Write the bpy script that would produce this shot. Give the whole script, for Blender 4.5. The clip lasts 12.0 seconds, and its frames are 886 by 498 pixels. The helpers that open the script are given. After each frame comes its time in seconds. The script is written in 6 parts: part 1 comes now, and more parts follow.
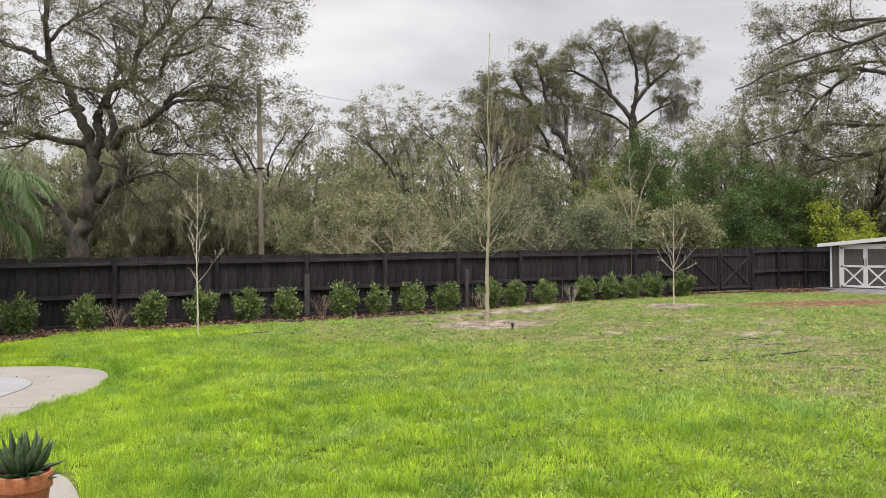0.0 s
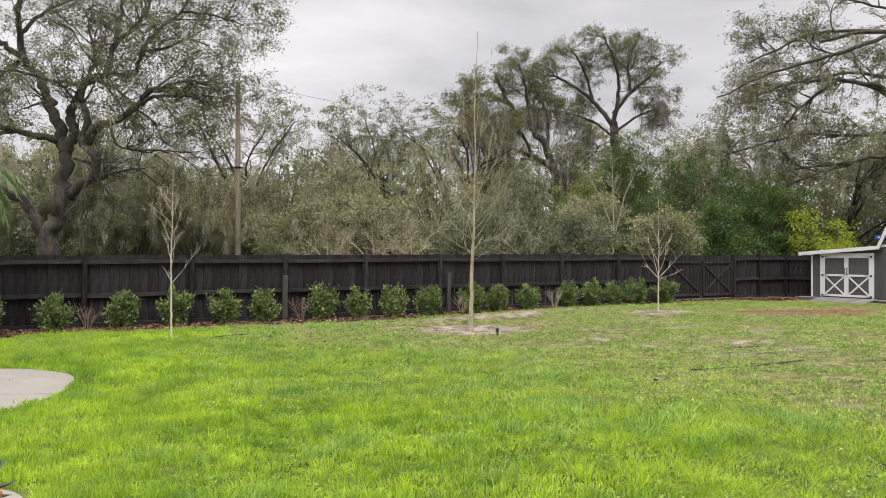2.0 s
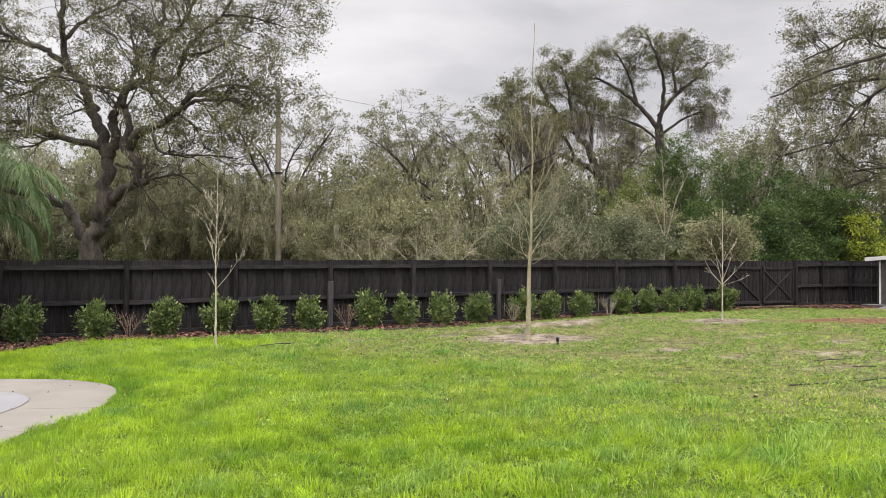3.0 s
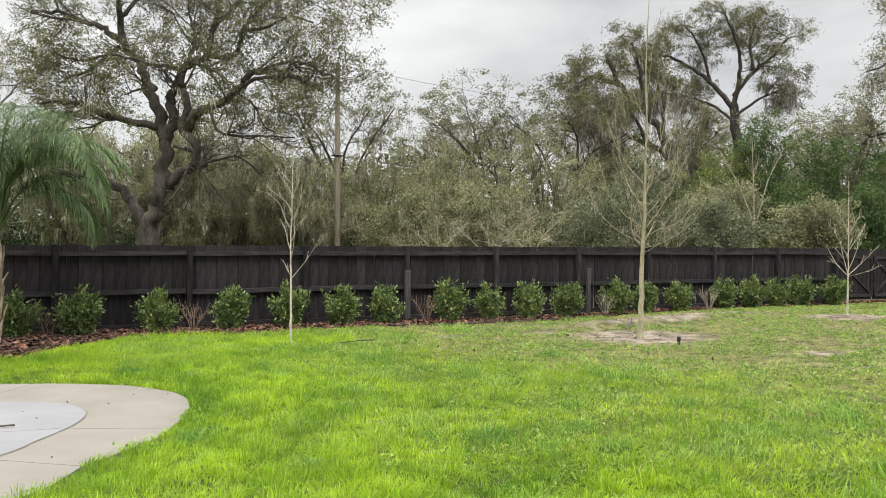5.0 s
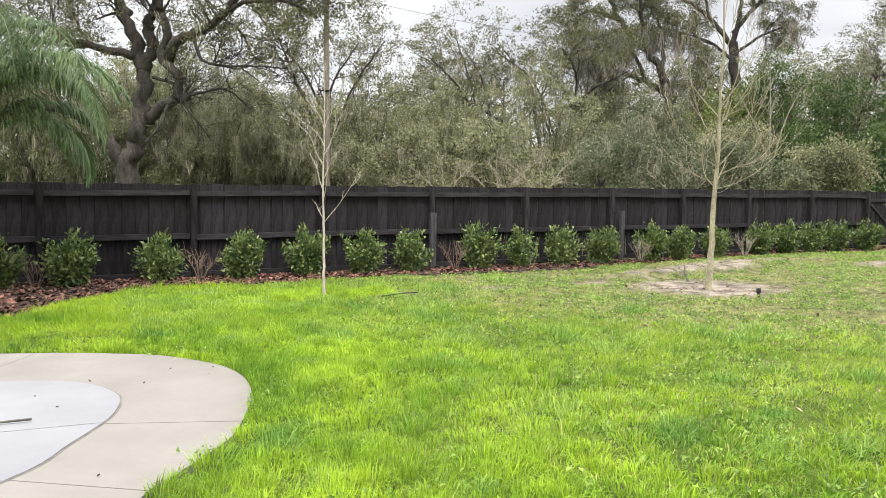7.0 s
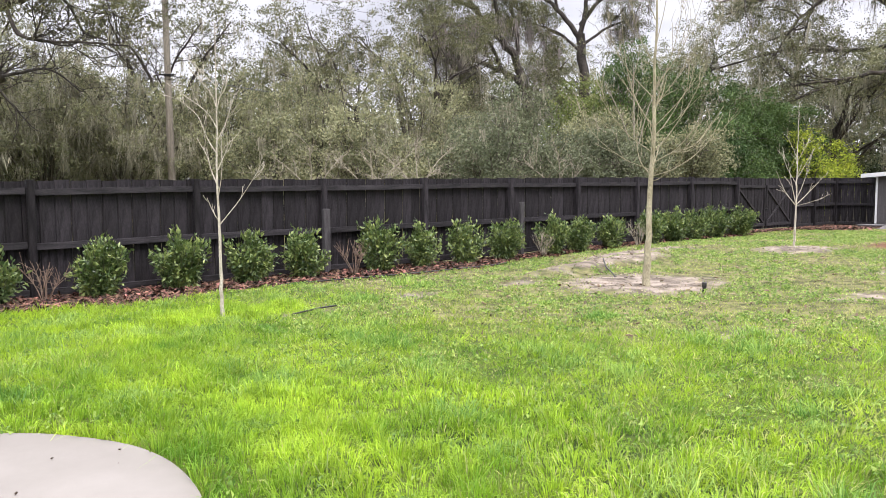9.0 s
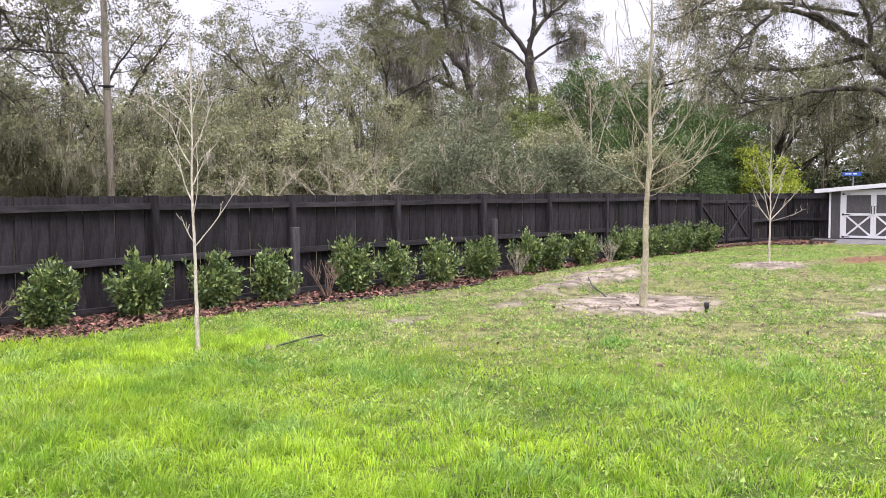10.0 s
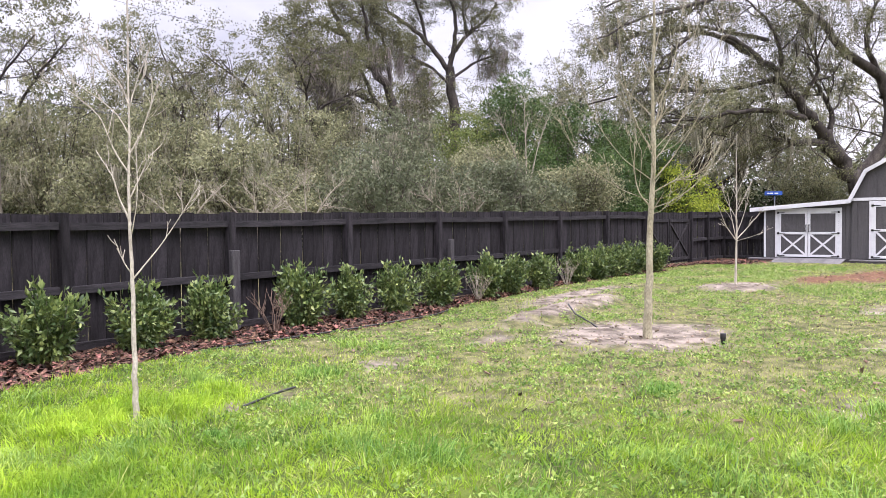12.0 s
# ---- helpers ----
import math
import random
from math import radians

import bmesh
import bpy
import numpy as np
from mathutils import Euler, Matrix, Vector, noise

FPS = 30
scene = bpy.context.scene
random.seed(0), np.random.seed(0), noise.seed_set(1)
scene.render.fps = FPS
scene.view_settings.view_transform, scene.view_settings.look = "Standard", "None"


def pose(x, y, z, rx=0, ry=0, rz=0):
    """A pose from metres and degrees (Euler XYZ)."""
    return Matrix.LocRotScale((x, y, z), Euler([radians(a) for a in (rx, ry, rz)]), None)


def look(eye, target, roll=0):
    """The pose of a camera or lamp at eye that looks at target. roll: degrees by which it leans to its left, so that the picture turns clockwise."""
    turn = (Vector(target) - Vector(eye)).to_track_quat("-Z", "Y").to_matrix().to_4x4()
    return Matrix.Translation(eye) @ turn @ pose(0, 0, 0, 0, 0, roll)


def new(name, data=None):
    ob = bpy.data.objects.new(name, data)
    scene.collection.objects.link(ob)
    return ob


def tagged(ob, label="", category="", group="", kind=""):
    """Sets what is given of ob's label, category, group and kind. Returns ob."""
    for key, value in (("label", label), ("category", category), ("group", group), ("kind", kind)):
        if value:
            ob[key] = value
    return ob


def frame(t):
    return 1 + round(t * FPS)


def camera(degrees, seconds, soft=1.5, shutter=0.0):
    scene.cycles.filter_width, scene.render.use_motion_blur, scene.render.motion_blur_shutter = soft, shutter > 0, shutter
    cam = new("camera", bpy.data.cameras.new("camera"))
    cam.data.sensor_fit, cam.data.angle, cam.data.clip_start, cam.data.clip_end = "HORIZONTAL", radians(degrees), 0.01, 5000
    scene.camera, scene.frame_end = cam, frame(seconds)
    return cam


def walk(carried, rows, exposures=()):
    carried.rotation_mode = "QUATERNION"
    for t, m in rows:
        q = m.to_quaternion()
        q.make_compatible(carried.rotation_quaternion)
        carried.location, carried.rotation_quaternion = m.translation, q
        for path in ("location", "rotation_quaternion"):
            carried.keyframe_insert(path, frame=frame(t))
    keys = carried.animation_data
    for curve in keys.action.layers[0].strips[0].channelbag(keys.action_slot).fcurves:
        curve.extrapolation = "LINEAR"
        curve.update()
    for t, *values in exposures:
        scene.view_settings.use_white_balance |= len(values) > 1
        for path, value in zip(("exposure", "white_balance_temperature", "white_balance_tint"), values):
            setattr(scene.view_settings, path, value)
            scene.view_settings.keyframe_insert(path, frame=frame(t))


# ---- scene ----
cam = camera(60.9, 12.0, 0.55)
METRES, EYE, TILT, LEAN, TURN = 11.45, 1.5, 0.0, 0.0, -29.3
ROWS = [
    (0.0, 0.0, 0.0, 0.0, 0.0, 0.31, 0.48),
    (0.5, 0.0001, 0.0001, -0.0007, -0.54, 0.26, 0.43),
    (1.0, -0.0031, 0.0003, -0.0, -1.21, 0.36, 0.2),
    (1.5, -0.0077, 0.0108, -0.0037, -1.71, 0.47, -0.17),
    (2.0, -0.0133, 0.0409, -0.0027, -1.73, 0.61, -0.34),
    (2.5, -0.0329, 0.0769, -0.0059, -0.71, 0.88, -0.38),
    (3.0, -0.052, 0.1242, -0.0087, 0.87, 1.18, -0.29),
    (5.0, -0.1458, 0.2922, -0.0096, 4.38, 0.18, -0.54),
    (5.5, -0.1766, 0.3337, -0.0106, 4.14, -1.23, -0.67),
    (6.0, -0.2086, 0.3688, -0.0098, 4.21, -2.64, -0.74),
    (6.5, -0.2457, 0.3953, -0.0103, 4.68, -3.19, -0.47),
    (7.0, -0.2754, 0.4384, -0.0153, 2.01, -4.11, -0.75),
    (7.5, -0.3064, 0.4786, -0.016, -0.85, -5.2, -0.79),
    (9.5, -0.4006, 0.65, -0.0156, -12.78, -3.92, 0.52),
    (10.0, -0.424, 0.6921, -0.0154, -14.81, -3.42, 0.44),
    (10.5, -0.4425, 0.7345, -0.0169, -17.31, -3.31, 0.19),
    (11.0, -0.4526, 0.7832, -0.0155, -19.72, -3.28, 0.11),
    (11.5, -0.4634, 0.8232, -0.0162, -21.7, -3.37, -0.34),
    (12.0, -0.4638, 0.8602, -0.0156, -21.92, -2.0, 0.52),
]
walk(cam, [(t, pose(0, 0, EYE, TILT, LEAN, TURN) @ pose(METRES * x, METRES * y, METRES * z, 90 + pitch, roll, yaw)) for t, x, y, z, yaw, pitch, roll in ROWS],
     [(0.0, 0.17, 6750, 13), (3.0, 0.17, 6750, 13), (5.0, 0.25, 6750, 7), (5.5, 0.31, 6700, 10), (6.5, 0.5, 6600, 10), (7.5, 0.58, 6500, 10), (9.5, 0.64, 6250, 20), (12.0, 0.64, 6100, 24)])

# ---- light ----
world = bpy.data.worlds.new("overcast_sky")
scene.world = world
world.use_nodes = True
wn, wl = world.node_tree.nodes, world.node_tree.links
wn.clear()
w_out, w_bg = wn.new("ShaderNodeOutputWorld"), wn.new("ShaderNodeBackground")
w_sky = wn.new("ShaderNodeTexSky")
w_sky.sky_type, w_sky.sun_disc = "NISHITA", False
w_sky.sun_elevation, w_sky.sun_rotation = radians(55), radians(200)
w_geo = wn.new("ShaderNodeTexCoord")
w_map = wn.new("ShaderNodeMapping")
w_map.inputs["Scale"].default_value = (1.0, 1.0, 3.2)
w_noise = wn.new("ShaderNodeTexNoise")
w_noise.inputs["Scale"].default_value, w_noise.inputs["Detail"].default_value = 2.2, 6
w_noise.inputs["Roughness"].default_value, w_noise.inputs["Distortion"].default_value = 0.5, 0.4
w_ramp = wn.new("ShaderNodeValToRGB")
w_ramp.color_ramp.elements[0].position, w_ramp.color_ramp.elements[0].color = 0.33, (0.52, 0.53, 0.565, 1)
w_ramp.color_ramp.elements[1].position, w_ramp.color_ramp.elements[1].color = 0.64, (0.84, 0.85, 0.875, 1)
w_sep = wn.new("ShaderNodeSeparateXYZ")
w_up = wn.new("ShaderNodeMapRange")
w_up.inputs["From Min"].default_value, w_up.inputs["From Max"].default_value = 0.32, 0.85
w_up.inputs["To Min"].default_value, w_up.inputs["To Max"].default_value = 1.0, 4.2
w_mul = wn.new("ShaderNodeVectorMath")
w_mul.operation = "SCALE"
w_dim = wn.new("ShaderNodeVectorMath")
w_dim.operation, w_dim.inputs[3].default_value = "SCALE", 0.1
w_mix = wn.new("ShaderNodeMix")
w_mix.data_type, w_mix.inputs["Factor"].default_value = "RGBA", 0.94
wl.new(w_geo.outputs["Generated"], w_map.inputs["Vector"])
wl.new(w_map.outputs[0], w_noise.inputs["Vector"])
wl.new(w_noise.outputs["Fac"], w_ramp.inputs["Fac"])
wl.new(w_geo.outputs["Generated"], w_sep.inputs[0])
wl.new(w_sep.outputs["Z"], w_up.inputs["Value"])
wl.new(w_ramp.outputs["Color"], w_mul.inputs[0])
wl.new(w_up.outputs[0], w_mul.inputs[3])
wl.new(w_sky.outputs["Color"], w_dim.inputs[0])
wl.new(w_dim.outputs[0], w_mix.inputs["A"])
wl.new(w_mul.outputs[0], w_mix.inputs["B"])
wl.new(w_mix.outputs["Result"], w_bg.inputs["Color"])
wl.new(w_bg.outputs[0], w_out.inputs["Surface"])

sun = new("sun", bpy.data.lights.new("sun", "SUN"))
sun.data.energy, sun.data.angle, sun.data.color = 2.6, radians(30), (1.0, 0.94, 0.85)
sun.matrix_world = look((-14, -30, 62), (0, 0, 0))


# ---- materials ----
def material(name, colour, rough=0.85, second=None, scale=6.0, detail=6, fine=None, bump=0.0, bump_scale=40.0,
             island=0.0, pieces=0.0, metal=0.0, spec=0.3, through_light=0.0, stretch=(1, 1, 1), contrast=(0.35, 0.65)):
    """A surface with grain at two scales. second: the colour of its stains; island and pieces: how much separate bits differ in value."""
    mat = bpy.data.materials.new(name)
    mat.use_nodes = True
    nt = mat.node_tree
    n, l = nt.nodes, nt.links
    n.clear()
    out, bsdf = n.new("ShaderNodeOutputMaterial"), n.new("ShaderNodeBsdfPrincipled")
    bsdf.inputs["Roughness"].default_value, bsdf.inputs["Metallic"].default_value = rough, metal
    bsdf.inputs["Specular IOR Level"].default_value = spec
    pos = n.new("ShaderNodeTexCoord")
    sc = n.new("ShaderNodeMapping")
    sc.inputs["Scale"].default_value = stretch
    l.new(pos.outputs["Object"], sc.inputs["Vector"])
    tex = n.new("ShaderNodeTexNoise")
    tex.inputs["Scale"].default_value, tex.inputs["Detail"].default_value, tex.inputs["Roughness"].default_value = scale, detail, 0.62
    l.new(sc.outputs[0], tex.inputs["Vector"])
    ramp = n.new("ShaderNodeValToRGB")
    ramp.color_ramp.elements[0].position, ramp.color_ramp.elements[1].position = contrast
    ramp.color_ramp.elements[0].color = (*colour, 1)
    ramp.color_ramp.elements[1].color = (*(second or colour), 1)
    l.new(tex.outputs["Fac"], ramp.inputs["Fac"])
    colour_out = ramp.outputs["Color"]
    hsv = n.new("ShaderNodeHueSaturation")
    l.new(colour_out, hsv.inputs["Color"])
    if fine:
        t2 = n.new("ShaderNodeTexNoise")
        t2.inputs["Scale"].default_value, t2.inputs["Detail"].default_value = fine, 3
        l.new(sc.outputs[0], t2.inputs["Vector"])
        mr = n.new("ShaderNodeMapRange")
        mr.inputs["From Min"].default_value, mr.inputs["From Max"].default_value = 0.3, 0.7
        mr.inputs["To Min"].default_value, mr.inputs["To Max"].default_value = 0.72, 1.28
        l.new(t2.outputs["Fac"], mr.inputs["Value"])
        l.new(mr.outputs[0], hsv.inputs["Value"])
    colour_out = hsv.outputs["Color"]
    for amount, node, socket in ((island, "ShaderNodeNewGeometry", "Random Per Island"), (pieces, "ShaderNodeObjectInfo", "Random")):
        if amount:
            g = n.new(node)
            mr = n.new("ShaderNodeMapRange")
            mr.inputs["To Min"].default_value, mr.inputs["To Max"].default_value = 1 - amount, 1 + amount
            l.new(g.outputs[socket], mr.inputs["Value"])
            h2 = n.new("ShaderNodeHueSaturation")
            l.new(mr.outputs[0], h2.inputs["Value"])
            mh = n.new("ShaderNodeMapRange")
            mh.inputs["To Min"].default_value, mh.inputs["To Max"].default_value = 0.5 + 0.05 * amount, 0.5 - 0.05 * amount
            l.new(g.outputs[socket], mh.inputs["Value"])
            l.new(mh.outputs[0], h2.inputs["Hue"])
            l.new(colour_out, h2.inputs["Color"])
            colour_out = h2.outputs["Color"]
    l.new(colour_out, bsdf.inputs["Base Color"])
    if bump:
        b = n.new("ShaderNodeBump")
        b.inputs["Strength"].default_value, b.inputs["Distance"].default_value = bump, 0.02
        t3 = n.new("ShaderNodeTexNoise")
        t3.inputs["Scale"].default_value, t3.inputs["Detail"].default_value = bump_scale, 4
        l.new(sc.outputs[0], t3.inputs["Vector"])
        l.new(t3.outputs["Fac"], b.inputs["Height"])
        l.new(b.outputs[0], bsdf.inputs["Normal"])
    if through_light:
        tr = n.new("ShaderNodeBsdfTranslucent")
        l.new(colour_out, tr.inputs["Color"])
        mx = n.new("ShaderNodeMixShader")
        mx.inputs[0].default_value = through_light
        l.new(bsdf.outputs[0], mx.inputs[1])
        l.new(tr.outputs[0], mx.inputs[2])
        l.new(mx.outputs[0], out.inputs["Surface"])
    else:
        l.new(bsdf.outputs[0], out.inputs["Surface"])
    return mat


FENCE = material("black_stained_wood", (0.0082, 0.0073, 0.0083), 0.85, (0.0315, 0.0278, 0.0310), 3.0, 8, 30, 0.35, 60, pieces=0.38, spec=0.18, stretch=(6, 6, 0.7))
FENCE_RAIL = material("black_stained_rail", (0.0135, 0.0125, 0.0140), 0.8, (0.040, 0.0365, 0.0395), 3.0, 8, 30, 0.35, 60, pieces=0.2, spec=0.2, stretch=(0.7, 6, 6))
GREY_POST = material("weathered_grey_post", (0.030, 0.028, 0.031), 0.85, (0.075, 0.070, 0.072), 3.0, 8, 30, 0.4, 60, stretch=(6, 6, 0.8))
CONCRETE = material("broom_finished_concrete", (0.178, 0.164, 0.146), 0.9, (0.214, 0.199, 0.179), 1.3, 8, None, 0.15, 220, spec=0.2)
CONCRETE_PALE = material("pale_concrete", (0.190, 0.191, 0.20), 0.85, (0.225, 0.226, 0.235), 1.1, 8, None, 0.12, 220, spec=0.2)
JOINT = material("slab_joint", (0.10, 0.09, 0.08), 0.95, (0.17, 0.15, 0.13), 9, 4)
TERRACOTTA = material("terracotta", (0.26, 0.085, 0.034), 0.85, (0.33, 0.13, 0.062), 7, 6, 60, 0.15, 90)
POTTING = material("potting_soil", (0.03, 0.022, 0.015), 0.95, (0.07, 0.05, 0.035), 40, 5, None, 0.6, 120)
AGAVE = material("agave_leaf", (0.020, 0.046, 0.018), 0.45, (0.075, 0.112, 0.052), 9, 5, 50, 0.1, 60, island=0.25, spec=0.4)
SHED_GREY = material("grey_shed_siding", (0.058, 0.055, 0.056), 0.75, (0.078, 0.074, 0.075), 2.5, 7, 40, 0.2, 80, stretch=(4, 4, 0.6))
WHITE = material("white_trim_paint", (0.52, 0.525, 0.54), 0.55, (0.60, 0.605, 0.61), 3, 6, None, 0.05, 80)
ROOF = material("pale_roll_roofing", (0.40, 0.39, 0.37), 0.9, (0.52, 0.50, 0.47), 5, 6, 80, 0.3, 150)
DECK = material("weathered_deck_board", (0.11, 0.107, 0.112), 0.85, (0.185, 0.178, 0.18), 4, 7, 40, 0.3, 60, pieces=0.2, stretch=(1, 6, 6))
BLACK_IRON = material("black_iron", (0.012, 0.012, 0.012), 0.45, (0.02, 0.02, 0.02), 20, 3, metal=0.6)
BLACK_PIPE = material("black_poly_pipe", (0.016, 0.016, 0.017), 0.5, (0.035, 0.033, 0.032), 14, 4)
BARK_YOUNG = material("pale_young_bark", (0.215, 0.192, 0.122), 0.9, (0.37, 0.338, 0.235), 9, 7, 60, 0.3, 70, stretch=(1, 1, 0.5))
BARK_PALE = material("silvery_young_bark", (0.32, 0.285, 0.225), 0.9, (0.52, 0.475, 0.395), 9, 7, 60, 0.3, 70, stretch=(1, 1, 0.5))
BARK_OAK = material("oak_bark", (0.024, 0.020, 0.018), 0.95, (0.080, 0.069, 0.060), 3.0, 9, 24, 0.9, 12, stretch=(1, 1, 0.35))
BARK_GREY = material("grey_twigs", (0.058, 0.051, 0.039), 0.95, (0.13, 0.117, 0.090), 3, 7, 24, 0.4, 14)
BARK_DEAD = material("dead_shrub_stems", (0.13, 0.088, 0.066), 0.95, (0.23, 0.17, 0.13), 12, 5, 60)
BARK_WHITE = material("bleached_twigs", (0.22, 0.195, 0.145), 0.95, (0.33, 0.30, 0.235), 8, 5, 50)
MOSS = material("spanish_moss", (0.215, 0.206, 0.150), 0.95, (0.42, 0.40, 0.295), 0.8, 5, None, island=0.35, through_light=0.3)
MOSS_BROWN = material("brownish_spanish_moss", (0.18, 0.158, 0.145), 0.95, (0.33, 0.295, 0.27), 0.8, 5, None, island=0.35, through_light=0.3)
LEAF_OAK = material("live_oak_leaf", (0.068, 0.073, 0.032), 0.6, (0.185, 0.186, 0.092), 0.5, 6, None, island=0.34, through_light=0.36)
LEAF_OLIVE = material("olive_leaf", (0.122, 0.130, 0.064), 0.7, (0.315, 0.322, 0.180), 0.45, 6, None, island=0.34, through_light=0.3)
# near-black leaf colour that carries the shade deep in the woods
LEAF_WOOD_SHADE = material("wood_shade_leaf", (0.016, 0.024, 0.011), 0.95, (0.042, 0.056, 0.026), 0.5, 6, None, island=0.4, through_light=0.1, spec=0.08)
LEAF_GREYGREEN = material("grey_green_leaf", (0.080, 0.096, 0.050), 0.7, (0.195, 0.215, 0.125), 0.45, 6, None, island=0.34, through_light=0.3)
LEAF_GREEN = material("dark_green_leaf", (0.030, 0.062, 0.016), 0.55, (0.098, 0.160, 0.042), 0.4, 6, None, island=0.34, through_light=0.3)
LEAF_LIME = material("fresh_green_leaf", (0.085, 0.12, 0.026), 0.6, (0.18, 0.215, 0.06), 0.5, 6, None, island=0.45, through_light=0.35)
LEAF_YELLOW = material("yellow_leaf", (0.235, 0.30, 0.030), 0.6, (0.41, 0.49, 0.065), 0.8, 6, None, island=0.35, through_light=0.4)
LEAF_SHRUB = material("glossy_shrub_leaf", (0.034, 0.070, 0.018), 0.42, (0.170, 0.228, 0.064), 3.5, 5, None, island=0.55, spec=0.45, through_light=0.12)
LEAF_PALM = material("palm_leaflet", (0.062, 0.112, 0.040), 0.55, (0.155, 0.215, 0.092), 2.0, 5, None, island=0.35, through_light=0.3)
PALM_BOOT = material("palm_boot", (0.17, 0.115, 0.08), 0.9, (0.48, 0.40, 0.32), 5, 7, 40, 0.5, 40, stretch=(4, 4, 0.6))
MULCH = material("red_brown_mulch_chip", (0.022, 0.012, 0.009), 0.9, (0.30, 0.165, 0.108), 9, 5, None, island=0.65, contrast=(0.43, 0.69))
MULCH_BED = material("mulch_bed", (0.022, 0.012, 0.009), 0.95, (0.075, 0.038, 0.027), 12, 8, 60, 0.8, 40)
LEAF_LITTER = material("fallen_leaf", (0.075, 0.050, 0.030), 0.85, (0.19, 0.145, 0.095), 6, 4, None, island=0.5)
POLE_WOOD = material("weathered_pole", (0.125, 0.108, 0.084), 0.9, (0.235, 0.21, 0.17), 3, 8, 30, 0.3, 30, stretch=(4, 4, 0.3))
WIRE = material("wire", (0.10, 0.10, 0.11), 0.6)
SIGN_BLUE = material("blue_sign_sheet", (0.018, 0.06, 0.26), 0.6, (0.03, 0.085, 0.32), 3, 3)
SIGN_WHITE = material("white_sign_bar", (0.7, 0.7, 0.72), 0.5)
GALV = material("galvanised_steel", (0.30, 0.31, 0.32), 0.5, (0.40, 0.40, 0.41), 10, 4, metal=0.7)
GRASS = material("grass_blade", (0.112, 0.235, 0.018), 0.6, (0.370, 0.525, 0.034), 1.2, 7, 7, island=0.17, through_light=0.46, contrast=(0.32, 0.66))
GRASS_DRY = material("short_dry_grass", (0.150, 0.228, 0.044), 0.7, (0.375, 0.405, 0.135), 3.0, 7, None, island=0.45, through_light=0.3)
GRASS_TUFT = material("long_grass_blade", (0.12, 0.25, 0.040), 0.55, (0.29, 0.42, 0.075), 1.2, 5, None, island=0.35, through_light=0.4)
STRAW = material("dry_grass_straw", (0.20, 0.16, 0.09), 0.85, (0.46, 0.40, 0.26), 3, 5, None, island=0.4)
WEED = material("broad_weed_leaf", (0.118, 0.215, 0.037), 0.55, (0.265, 0.38, 0.088), 3, 5, None, island=0.4, through_light=0.3)
SAND = material("sandy_clod", (0.17, 0.145, 0.117), 0.95, (0.27, 0.235, 0.195), 7, 8, 50, 0.6, 60)


